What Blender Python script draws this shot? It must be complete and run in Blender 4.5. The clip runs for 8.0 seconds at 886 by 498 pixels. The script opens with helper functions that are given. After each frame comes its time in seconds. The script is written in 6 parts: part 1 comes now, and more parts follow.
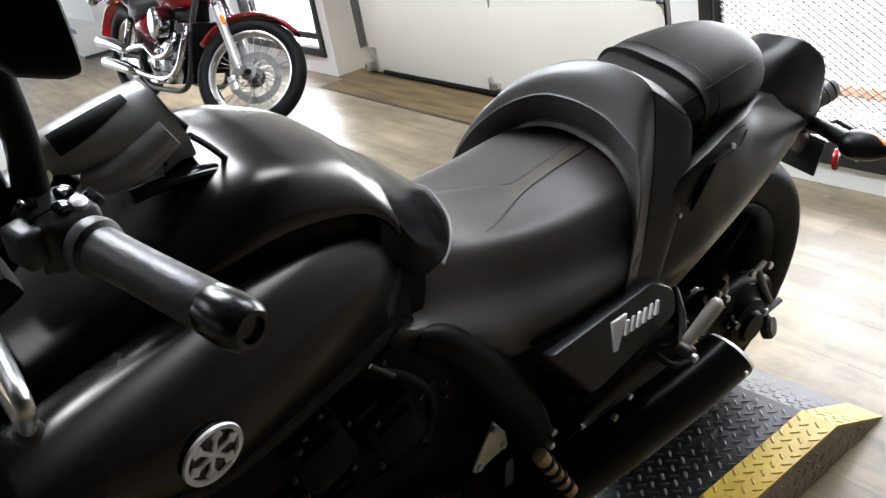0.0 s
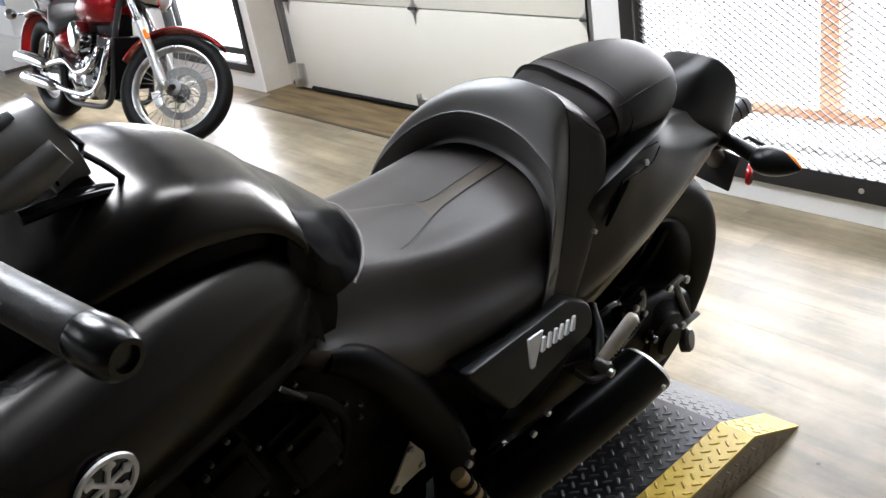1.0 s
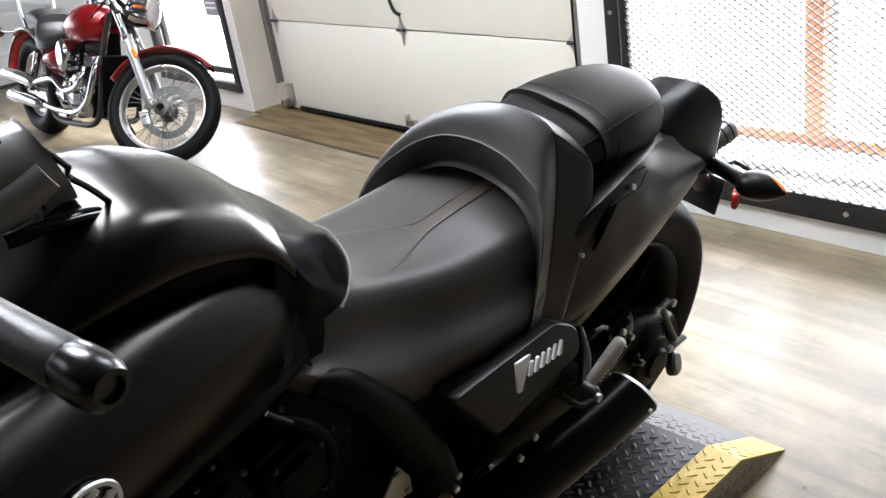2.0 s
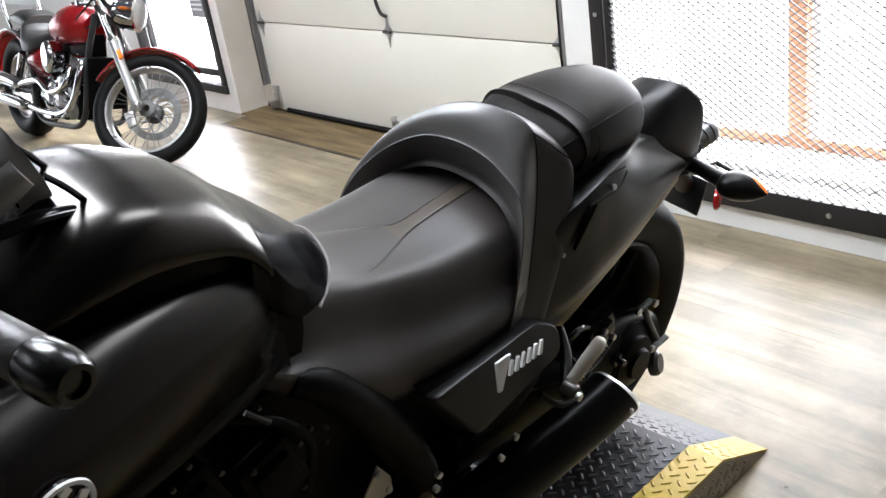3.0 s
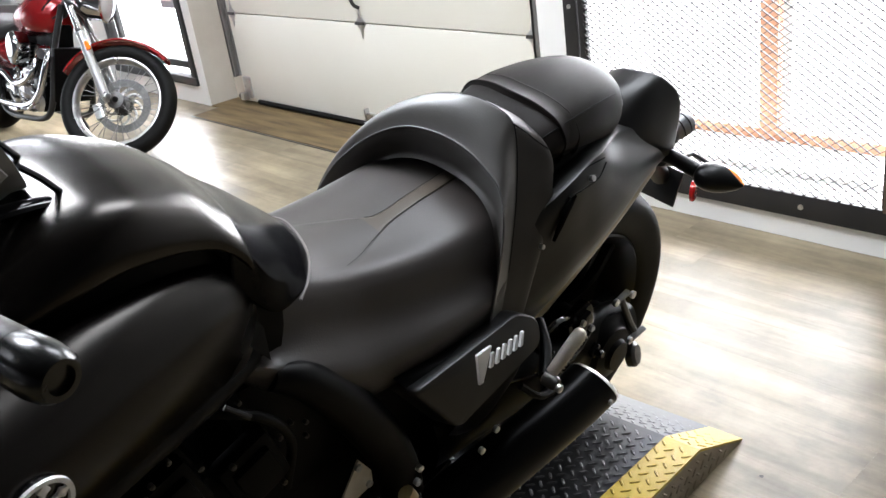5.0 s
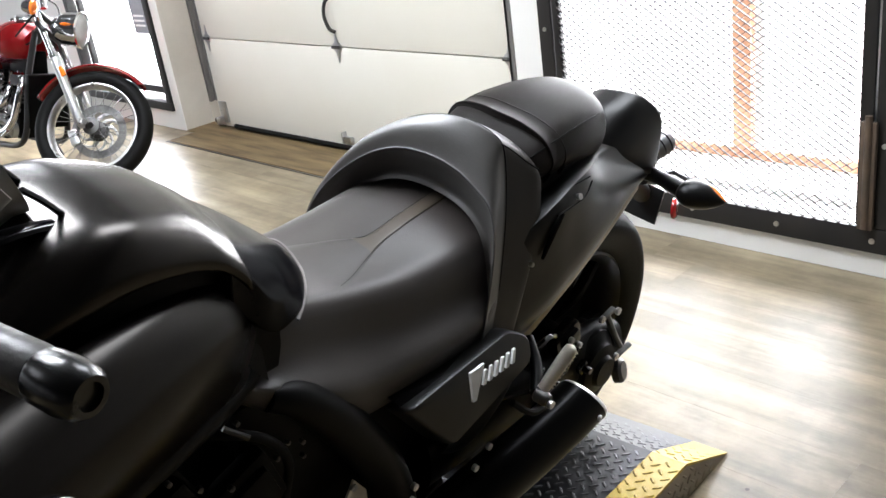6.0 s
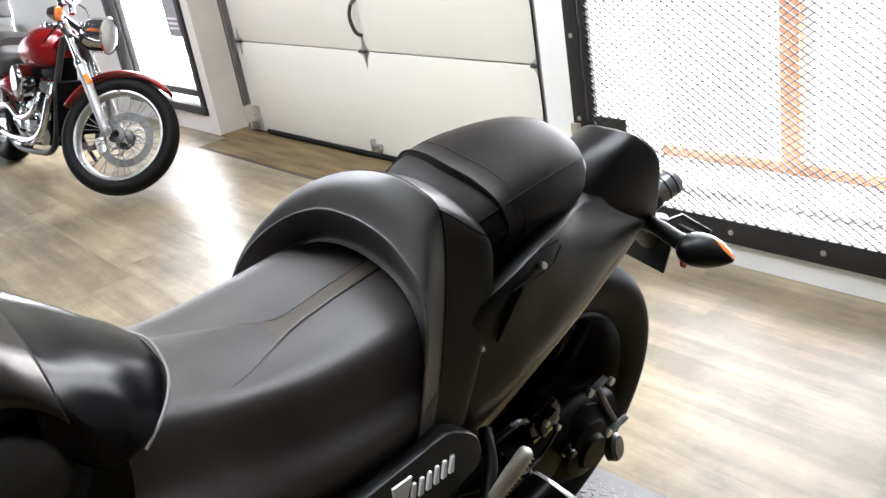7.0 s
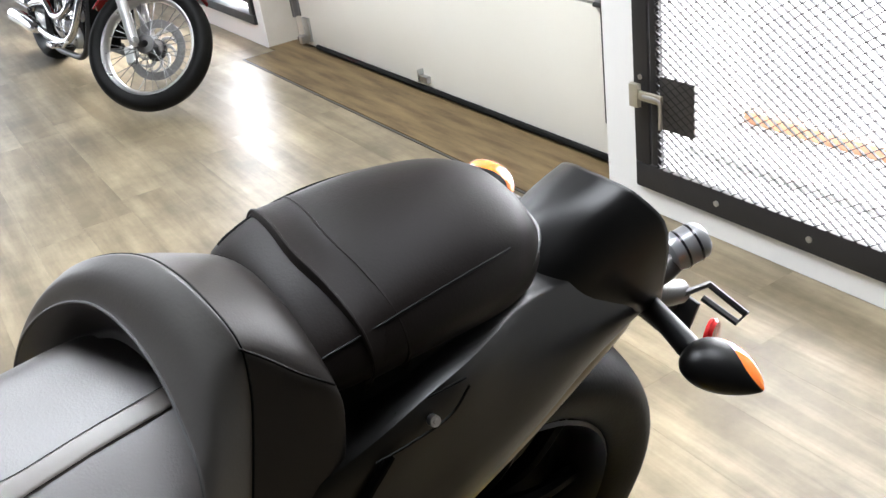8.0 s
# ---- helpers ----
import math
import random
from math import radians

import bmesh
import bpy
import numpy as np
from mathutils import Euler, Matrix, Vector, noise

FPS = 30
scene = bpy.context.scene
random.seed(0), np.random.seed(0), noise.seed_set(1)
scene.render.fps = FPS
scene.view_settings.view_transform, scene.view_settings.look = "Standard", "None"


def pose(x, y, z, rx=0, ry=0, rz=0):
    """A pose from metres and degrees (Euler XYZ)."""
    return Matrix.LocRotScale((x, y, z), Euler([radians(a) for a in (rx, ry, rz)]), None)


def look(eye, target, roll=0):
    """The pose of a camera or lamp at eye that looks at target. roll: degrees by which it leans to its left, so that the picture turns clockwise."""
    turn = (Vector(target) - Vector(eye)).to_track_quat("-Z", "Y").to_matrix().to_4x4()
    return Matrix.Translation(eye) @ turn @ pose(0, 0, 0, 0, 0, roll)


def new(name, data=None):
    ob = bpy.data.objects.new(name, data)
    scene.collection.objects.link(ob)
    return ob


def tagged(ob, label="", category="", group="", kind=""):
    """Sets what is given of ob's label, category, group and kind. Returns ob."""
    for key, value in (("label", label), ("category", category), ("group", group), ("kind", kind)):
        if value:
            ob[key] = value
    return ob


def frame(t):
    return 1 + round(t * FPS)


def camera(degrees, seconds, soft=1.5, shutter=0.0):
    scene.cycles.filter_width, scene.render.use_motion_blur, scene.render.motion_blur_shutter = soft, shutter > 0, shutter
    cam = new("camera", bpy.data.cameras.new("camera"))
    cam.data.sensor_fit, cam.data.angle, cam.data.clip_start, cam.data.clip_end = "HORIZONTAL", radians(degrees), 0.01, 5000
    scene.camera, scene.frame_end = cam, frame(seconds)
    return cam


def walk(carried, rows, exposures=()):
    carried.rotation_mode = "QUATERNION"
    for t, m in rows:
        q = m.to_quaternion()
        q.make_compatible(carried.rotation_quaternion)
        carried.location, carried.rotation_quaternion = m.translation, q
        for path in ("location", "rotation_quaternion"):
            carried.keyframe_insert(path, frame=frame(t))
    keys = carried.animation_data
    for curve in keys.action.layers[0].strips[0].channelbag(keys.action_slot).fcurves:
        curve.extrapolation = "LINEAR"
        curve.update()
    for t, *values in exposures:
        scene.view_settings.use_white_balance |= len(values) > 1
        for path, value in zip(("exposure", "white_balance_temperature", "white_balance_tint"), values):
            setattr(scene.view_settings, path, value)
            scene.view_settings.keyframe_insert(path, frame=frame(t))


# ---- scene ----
cam = camera(51.5, 8.0)
PATH = [
    (0, (0.497, -2.602, 1.359), (-1.063, -1.668, 0.524), -11.1),
    (0.5, (0.501, -2.577, 1.359), (-1.003, -1.529, 0.558), -10.0),
    (1, (0.504, -2.571, 1.352), (-0.980, -1.515, 0.524), -9.8),
    (1.5, (0.498, -2.566, 1.344), (-0.971, -1.505, 0.499), -10.0),
    (2, (0.502, -2.569, 1.358), (-0.973, -1.477, 0.564), -9.1),
    (3.5, (0.514, -2.559, 1.348), (-0.937, -1.436, 0.551), -8.9),
    (4, (0.511, -2.559, 1.345), (-0.931, -1.434, 0.536), -9.2),
    (4.5, (0.505, -2.558, 1.346), (-0.930, -1.428, 0.531), -8.9),
    (5.8, (0.488, -2.586, 1.353), (-0.896, -1.384, 0.555), -7.9),
    (6, (0.490, -2.596, 1.354), (-0.897, -1.384, 0.576), -8.3),
    (6.2, (0.522, -2.625, 1.376), (-0.807, -1.347, 0.600), -6.9),
    (6.5, (0.485, -2.547, 1.349), (-0.813, -1.295, 0.484), -8.3),
    (6.8, (0.438, -2.401, 1.330), (-0.972, -1.266, 0.481), -10.0),
    (7, (0.426, -2.277, 1.350), (-1.057, -1.185, 0.571), -9.9),
    (7.2, (0.394, -2.173, 1.357), (-1.077, -1.102, 0.525), -9.5),
    (7.5, (0.303, -2.039, 1.329), (-1.189, -1.058, 0.428), -10.3),
    (7.7, (0.216, -1.937, 1.310), (-1.318, -1.019, 0.413), -8.3),
    (8, (0.156, -1.777, 1.323), (-1.387, -0.921, 0.383), -8.4),
]
walk(cam, [(t, look(eye, target, roll)) for t, eye, target, roll in PATH],
     [(0, -0.06, 6260, 12), (4.5, -0.02, 6260, 12), (6.5, 0.04, 6300, 12), (7.2, 0.02, 6300, 12), (8, 0.06, 6300, 12)])


# ---------------------------------------------------------------- light
world = bpy.data.worlds.new("world")
scene.world = world
world.use_nodes = True
wn = world.node_tree.nodes
sky = wn.new("ShaderNodeTexSky")
sky.sky_type, sky.sun_disc = "NISHITA", False
sky.sun_elevation, sky.sun_rotation = radians(50), radians(20)
wn["Background"].inputs["Strength"].default_value = 0.15
world.node_tree.links.new(sky.outputs[0], wn["Background"].inputs["Color"])


WEST = -12.0                       # the far end of the room


def area_lamp(name, m, sx, sy, power, color=(1, 1, 1)):
    d = bpy.data.lights.new(name, "AREA")
    d.shape, d.size, d.size_y, d.energy, d.color = "RECTANGLE", sx, sy, power, color
    ob = new(name, d)
    ob.matrix_world = m
    return ob


sun = new("sun", bpy.data.lights.new("sun", "SUN"))
sun.data.energy, sun.data.angle, sun.data.color = 1.2, radians(12), (1, 0.97, 0.92)
sun.matrix_world = look((0, 0, 10), (-2, -4.2, 4.0))
area_lamp("gate_daylight", look((-1.15, 0.36, 1.22), (-1.15, -2, 0.9)), 1.18, 2.16, 70, (0.94, 0.97, 1))
area_lamp("window_daylight", look((-5.55, 0.2, 1.25), (-5.2, -2, 0.8)), 1.2, 2.1, 85, (0.93, 0.96, 1))
# added lamp in an unseen west opening, for the broad reflection on the tank
area_lamp("shopfront_daylight", look((WEST + 0.05, -3.6, 1.5), (0, -2.4, 0.6)), 5.5, 2.2, 190, (0.94, 0.97, 1))
# unseen lamps added under the ceiling, placed for the tank highlight and top light
for lx, ly, sx, sy, watts in ((-3.9, -1.25, 0.5, 1.2, 80), (-1.8, -2.15, 0.9, 0.9, 135), (-0.5, -0.8, 0.7, 1.3, 56), (-1.9, -4.5, 0.5, 1.2, 14), (-4.2, -4.5, 0.5, 1.2, 14)):
    area_lamp("tube_light", pose(lx, ly, 3.03), sx, sy, watts, (0.93, 0.968, 1))

# ---------------------------------------------------------------- materials


def material(name, color, rough=0.5, metal=0.0, color2=None, scale=8.0, detail=0.35, bump=0.0, bump_scale=120.0,
             rough_var=0.08, coat=0.0, stretch=(1, 1, 1), random=0.0, spec=0.5):
    """A procedural surface: two scales of colour variation, uneven gloss and fine relief."""
    m = bpy.data.materials.new(name)
    m.use_nodes = True
    nt = m.node_tree
    n, l = nt.nodes, nt.links
    b = n["Principled BSDF"]
    b.inputs["Metallic"].default_value = metal
    b.inputs["Coat Weight"].default_value = coat
    b.inputs["Coat Roughness"].default_value = 0.06
    b.inputs["Specular IOR Level"].default_value = spec
    co = n.new("ShaderNodeTexCoord")
    mp = n.new("ShaderNodeMapping")
    mp.inputs["Scale"].default_value = stretch
    l.new(co.outputs["Object"], mp.inputs["Vector"])
    big, fine = n.new("ShaderNodeTexNoise"), n.new("ShaderNodeTexNoise")
    big.inputs["Scale"].default_value, big.inputs["Detail"].default_value = scale, 5
    fine.inputs["Scale"].default_value, fine.inputs["Detail"].default_value = bump_scale, 3
    l.new(mp.outputs[0], big.inputs["Vector"])
    l.new(mp.outputs[0], fine.inputs["Vector"])
    c2 = color2 or tuple(c * 0.72 for c in color)
    mix = n.new("ShaderNodeMix")
    mix.data_type = "RGBA"
    mix.inputs[6].default_value, mix.inputs[7].default_value = (*color, 1), (*c2, 1)
    ramp = n.new("ShaderNodeMapRange")
    ramp.inputs[1].default_value, ramp.inputs[2].default_value = 0.5 - 0.28, 0.5 + 0.28
    blend = n.new("ShaderNodeMath")
    blend.operation = "MULTIPLY_ADD"
    blend.inputs[1].default_value = detail * 0.5
    l.new(big.outputs["Fac"], ramp.inputs[0])
    l.new(fine.outputs["Fac"], blend.inputs[0])
    l.new(ramp.outputs[0], blend.inputs[2])
    last = blend.outputs[0]
    if random:
        info = n.new("ShaderNodeObjectInfo")
        add = n.new("ShaderNodeMath")
        add.operation = "MULTIPLY_ADD"
        add.inputs[1].default_value = random
        l.new(info.outputs["Random"], add.inputs[0])
        l.new(last, add.inputs[2])
        last = add.outputs[0]
    l.new(last, mix.inputs[0])
    l.new(mix.outputs[2], b.inputs["Base Color"])
    rr = n.new("ShaderNodeMapRange")
    rr.inputs[3].default_value, rr.inputs[4].default_value = max(rough - rough_var, 0.02), rough + rough_var
    l.new(big.outputs["Fac"], rr.inputs[0])
    l.new(rr.outputs[0], b.inputs["Roughness"])
    if bump:
        bp = n.new("ShaderNodeBump")
        bp.inputs["Strength"].default_value, bp.inputs["Distance"].default_value = bump, 0.002
        l.new(fine.outputs["Fac"], bp.inputs["Height"])
        l.new(bp.outputs[0], b.inputs["Normal"])
    return m


SATIN = material("satin_black_paint", (0.0036, 0.003, 0.0026), 0.25, 0.0, (0.0028, 0.0023, 0.002), 5, rough_var=0.03, spec=0.42)
# shaded copy of SATIN: weaker specular keeps the scoop flanks dark
SCOOP = material("satin_black_shaded", (0.0036, 0.003, 0.0026), 0.27, 0.0, (0.0028, 0.0023, 0.002), 5, rough_var=0.03, spec=0.23)
for paint in (SATIN, SCOOP):
    paint.node_tree.nodes["Principled BSDF"].inputs["Specular Tint"].default_value = (1, 0.92, 0.85, 1)
PANEL = material("satin_black_panel", (0.0042, 0.004, 0.0039), 0.37, 0.0, (0.003, 0.0029, 0.0028), 6, rough_var=0.04, bump=0.04, bump_scale=500, spec=0.26)
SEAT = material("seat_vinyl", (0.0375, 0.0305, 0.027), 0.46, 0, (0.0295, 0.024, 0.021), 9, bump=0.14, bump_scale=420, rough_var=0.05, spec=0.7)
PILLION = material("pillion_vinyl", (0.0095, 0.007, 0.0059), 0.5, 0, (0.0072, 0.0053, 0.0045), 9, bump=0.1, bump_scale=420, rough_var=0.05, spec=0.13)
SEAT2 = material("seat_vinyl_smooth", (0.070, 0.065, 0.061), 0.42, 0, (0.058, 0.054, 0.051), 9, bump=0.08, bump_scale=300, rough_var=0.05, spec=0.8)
GLOSS = material("gloss_black_plastic", (0.01, 0.01, 0.012), 0.12, 0, rough_var=0.03)
PLASTIC = material("black_plastic", (0.01, 0.01, 0.01), 0.45, 0, bump=0.05, bump_scale=400)
# RAIL and ENGINE run near zero: deep shade of the under-parts is in their colour
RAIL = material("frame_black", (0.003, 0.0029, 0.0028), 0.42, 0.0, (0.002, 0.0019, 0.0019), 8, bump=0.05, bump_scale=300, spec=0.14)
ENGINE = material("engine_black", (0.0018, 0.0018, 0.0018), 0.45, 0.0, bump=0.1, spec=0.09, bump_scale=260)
COWL = material("satin_black_cowl", (0.0044, 0.0041, 0.0039), 0.35, 0.0, (0.003, 0.0028, 0.0027), 6, rough_var=0.04, bump=0.04, bump_scale=500, spec=0.36)
RUBBER = material("tyre_rubber", (0.0035, 0.0035, 0.0035), 0.58, 0, (0.006, 0.0058, 0.0056), 14, bump=0.15, bump_scale=200, spec=0.12)
CHROME = material("chrome", (0.55, 0.55, 0.56), 0.12, 1.0, (0.64, 0.64, 0.65), 6, rough_var=0.03)
ALU = material("brushed_aluminium", (0.6, 0.6, 0.6), 0.3, 1.0, (0.5, 0.5, 0.5), 20, rough_var=0.08, bump=0.05)
PEGSTEEL = material("peg_alloy", (0.72, 0.67, 0.58), 0.42, 0.2, (0.6, 0.55, 0.47), 30, bump=0.1)
DARKSTEEL = material("dark_steel", (0.06, 0.06, 0.062), 0.4, 0.7, (0.09, 0.085, 0.08), 12, bump=0.1)
ORANGE = material("orange_lens", (0.9, 0.22, 0.02), 0.15, 0, (0.8, 0.16, 0.01), 30, coat=0.6)
RED_LENS = material("red_lens", (0.55, 0.02, 0.02), 0.15, 0, (0.4, 0.01, 0.01), 30, coat=0.6)
WHITE_METAL = material("silver_badge", (0.93, 0.93, 0.93), 0.3, 0.0, (0.78, 0.78, 0.78), 30)
REDPAINT = material("candy_red_paint", (0.29, 0.005, 0.008), 0.24, 0.25, (0.2, 0.003, 0.005), 4, coat=0.2, rough_var=0.03)
WALLPAINT = material("white_wall_paint", (0.82, 0.81, 0.79), 0.6, 0, (0.76, 0.75, 0.725), 1.6, bump=0.12, bump_scale=60)
TRIMPAINT = material("white_trim_paint", (0.82, 0.81, 0.79), 0.4, 0, (0.74, 0.72, 0.68), 3, bump=0.08, bump_scale=80)
JAMBPAINT = material("beige_jamb_paint", (0.62, 0.58, 0.51), 0.55, 0, (0.5, 0.45, 0.38), 3.5, bump=0.1, bump_scale=70)
DOORPAINT = material("garage_door_enamel", (0.80, 0.775, 0.70), 0.35, 0, (0.75, 0.72, 0.635), 1.4, bump=0.1, bump_scale=140)
GATESTEEL = material("dark_gate_steel", (0.013, 0.013, 0.014), 0.5, 0.0, (0.024, 0.022, 0.021), 7, bump=0.2, bump_scale=90, spec=0.3)
RUSTY = material("rusty_hinge", (0.16, 0.11, 0.075), 0.6, 0.3, (0.07, 0.055, 0.045), 12, bump=0.3, bump_scale=120)
WOODFRAME = material("orange_wood_frame", (0.62, 0.32, 0.19), 0.5, 0, (0.5, 0.25, 0.14), 5, stretch=(6, 6, 1), bump=0.15)
CONCRETE = material("concrete", (0.55, 0.54, 0.52), 0.85, 0, (0.46, 0.45, 0.43), 1.2, bump=0.3, bump_scale=40)
CEILING = material("unseen_ceiling_dark", (0.13, 0.13, 0.132), 0.8, 0, (0.11, 0.11, 0.112), 2, bump=0.2, bump_scale=60)
BLUE = material("blue_band", (0.12, 0.18, 0.34), 0.5, 0, (0.08, 0.13, 0.26), 6)
BLACKPLATE = material("black_tread_plate", (0.035, 0.036, 0.04), 0.38, 0.55, (0.06, 0.06, 0.062), 9, bump=0.1, bump_scale=160)
YELLOW = material("yellow_safety_paint", (0.66, 0.47, 0.035), 0.42, 0, (0.5, 0.35, 0.04), 10, bump=0.12, bump_scale=140)
TREADBAR = material("worn_tread_bars", (0.26, 0.26, 0.27), 0.33, 0.7, (0.10, 0.10, 0.103), 14)
SIDESTEEL = material("platform_side_steel", (0.4, 0.35, 0.27), 0.5, 0.2, (0.26, 0.22, 0.17), 10, bump=0.2, bump_scale=90)
SUBFLOOR = material("subfloor", (0.2, 0.16, 0.11), 0.8)
STRIP = material("worn_wood_strip", (0.25, 0.175, 0.085), 0.6, 0, (0.095, 0.066, 0.034), 4.0, detail=0.8, stretch=(0.6, 5, 1), bump=0.15, bump_scale=50, spec=0.2)


def plank_material():
    """Printed wood-look vinyl: long grain along x, shifted and toned for each plank, with a few dark specks."""
    m = material("vinyl_plank", (0.385, 0.317, 0.211), 0.38, 0, (0.162, 0.129, 0.080), 2.2, detail=0.75, bump=0.006, bump_scale=18,
                 stretch=(0.7, 6, 1), random=0.25, rough_var=0.06, spec=0.36)
    n, l = m.node_tree.nodes, m.node_tree.links
    mp = next(k for k in n if k.bl_idname == "ShaderNodeMapping")
    geo, info, comb, add = n.new("ShaderNodeNewGeometry"), n.new("ShaderNodeObjectInfo"), n.new("ShaderNodeCombineXYZ"), n.new("ShaderNodeVectorMath")
    for k, f in ((0, 9.0), (1, 23.0)):
        mul = n.new("ShaderNodeMath")
        mul.operation = "MULTIPLY"
        mul.inputs[1].default_value = f
        l.new(info.outputs["Random"], mul.inputs[0])
        l.new(mul.outputs[0], comb.inputs[k])
    l.new(geo.outputs["Position"], add.inputs[0])
    l.new(comb.outputs[0], add.inputs[1])
    l.new(add.outputs[0], mp.inputs["Vector"])
    vor = n.new("ShaderNodeTexVoronoi")
    vor.inputs["Scale"].default_value = 6
    l.new(geo.outputs["Position"], vor.inputs["Vector"])
    near, pick, both = n.new("ShaderNodeMath"), n.new("ShaderNodeMath"), n.new("ShaderNodeMath")
    near.operation, pick.operation, both.operation = "LESS_THAN", "GREATER_THAN", "MULTIPLY"
    near.inputs[1].default_value, pick.inputs[1].default_value = 0.03, 0.72
    sep = n.new("ShaderNodeSeparateColor")
    l.new(vor.outputs["Distance"], near.inputs[0])
    l.new(vor.outputs["Color"], sep.inputs[0])
    l.new(sep.outputs[0], pick.inputs[0])
    l.new(near.outputs[0], both.inputs[0])
    l.new(pick.outputs[0], both.inputs[1])
    b = n["Principled BSDF"]
    old = b.inputs["Base Color"].links[0].from_socket
    mix = n.new("ShaderNodeMix")
    mix.data_type = "RGBA"
    mix.inputs[7].default_value = (0.06, 0.045, 0.03, 1)
    l.new(both.outputs[0], mix.inputs[0])
    l.new(old, mix.inputs[6])
    patch = n.new("ShaderNodeTexNoise")
    patch.inputs["Scale"].default_value, patch.inputs["Detail"].default_value, patch.inputs["Roughness"].default_value = 2.6, 8, 0.68
    l.new(geo.outputs["Position"], patch.inputs["Vector"])
    tone = n.new("ShaderNodeMapRange")
    tone.inputs[1].default_value, tone.inputs[2].default_value, tone.inputs[3].default_value, tone.inputs[4].default_value = 0.35, 0.65, 0.66, 1.22
    l.new(patch.outputs["Fac"], tone.inputs[0])
    worn = n.new("ShaderNodeVectorMath")
    worn.operation = "SCALE"
    l.new(mix.outputs[2], worn.inputs[0])
    l.new(tone.outputs[0], worn.inputs["Scale"])
    l.new(worn.outputs[0], b.inputs["Base Color"])
    return m


PLANK = plank_material()


def glass_material():
    m = bpy.data.materials.new("clear_glass")
    m.use_nodes = True
    b = m.node_tree.nodes["Principled BSDF"]
    b.inputs["Transmission Weight"].default_value, b.inputs["Roughness"].default_value, b.inputs["IOR"].default_value = 1, 0.02, 1.1
    return m


GLASS = glass_material()


def glow_material(name, color, strength):
    m = bpy.data.materials.new(name)
    m.use_nodes = True
    b = m.node_tree.nodes["Principled BSDF"]
    b.inputs["Emission Color"].default_value, b.inputs["Emission Strength"].default_value = (*color, 1), strength
    return m


# ---------------------------------------------------------------- mesh helpers


def part(name, bm, mat, parent=None, label="", smooth=True, m=None):
    """Links a bmesh as one mesh object, under a thing or a part."""
    me = bpy.data.meshes.new(name)
    bmesh.ops.recalc_face_normals(bm, faces=bm.faces)
    bm.to_mesh(me)
    bm.free()
    if smooth:
        me.polygons.foreach_set("use_smooth", [True] * len(me.polygons))
        me.set_sharp_from_angle(angle=radians(38))
    me.materials.append(mat)
    ob = new(name, me)
    if parent:
        ob.parent = parent
    if m is not None:
        ob.matrix_local = m
    if label:
        tagged(ob, label)
    return ob


def thing(name, m, label, category, group="", kind=""):
    ob = new(name)
    ob.matrix_world = m
    ob.empty_display_size = 0.05
    return tagged(ob, label, category, group, kind)


def spline(points, n, closed=False):
    """n points on a smooth curve through the given ones."""
    p = np.array(points, float)
    k = len(p)
    if k < 3 and not closed:
        t = np.linspace(0, 1, n)[:, None]
        return p[0] * (1 - t) + p[-1] * t
    q = np.vstack([p[-1], p, p[0], p[1]]) if closed else np.vstack([2 * p[0] - p[1], p, 2 * p[-1] - p[-2]])
    out = []
    span = k if closed else k - 1
    for s in np.linspace(0, span, n, endpoint=not closed):
        i = min(int(s), span - 1)
        t = s - i
        a, b, c, d = q[i], q[i + 1], q[i + 2], q[i + 3]
        out.append(0.5 * (2 * b + (c - a) * t + (2 * a - 5 * b + 4 * c - d) * t ** 2 + (3 * b - a - 3 * c + d) * t ** 3))
    return np.array(out)


def grid_bm(rows, wrap=False, caps=False):
    """Faces between rows of points; wrap closes each row, caps the two ends."""
    bm = bmesh.new()
    vs = [[bm.verts.new(p) for p in row] for row in rows]
    n = len(rows[0])
    for a, b in zip(vs, vs[1:]):
        for i in range(n if wrap else n - 1):
            j = (i + 1) % n
            bm.faces.new((a[i], a[j], b[j], b[i]))
    if caps:
        bm.faces.new(vs[0])
        bm.faces.new(reversed(vs[-1]))
    bmesh.ops.remove_doubles(bm, verts=bm.verts, dist=1e-5)
    return bm


def loft(sections, nu=24, nv=24, wrap=False, caps=False):
    """A smooth skin through a few sections of a few points each."""
    s = np.array([spline(sec, nv, wrap) for sec in sections])
    rows = np.array([spline(s[:, j], nu) for j in range(nv)]).transpose(1, 0, 2)
    return grid_bm(rows, wrap, caps)


def mirrored(half):
    """A section from left to right out of its left half (which ends on the centre line)."""
    return [*half, *[(-x, y, z) for x, y, z in reversed(half[:-1])]]


def tube(points, radius, seg=12, n=0, caps=True, flat=1.0, closed=False):
    """A round bar along points; radius may be one number or one for each end point of the curve."""
    p = spline(points, n or max(2, len(points)), closed) if n else np.array(points, float)
    r = np.interp(np.linspace(0, 1, len(p)), np.linspace(0, 1, np.size(radius)), np.atleast_1d(radius)) if np.size(radius) > 1 else np.full(len(p), float(radius))
    rows = []
    side = None
    for i in range(len(p)):
        a, b = (p[(i + 1) % len(p)], p[i - 1]) if closed else (p[min(i + 1, len(p) - 1)], p[max(i - 1, 0)])
        d = Vector(a - b).normalized()
        if side is None:
            side = d.cross(Vector((0, 0, 1)) if abs(d.z) < 0.9 else Vector((1, 0, 0))).normalized()
        side = (side - d * side.dot(d)).normalized()
        up = side.cross(d)
        rows.append([tuple(Vector(p[i]) + float(r[i]) * (math.cos(t) * side + flat * math.sin(t) * up)) for t in np.linspace(0, 2 * math.pi, seg, endpoint=False)])
    if closed:
        rows.append(rows[0])
    return grid_bm(rows, True, caps and not closed)


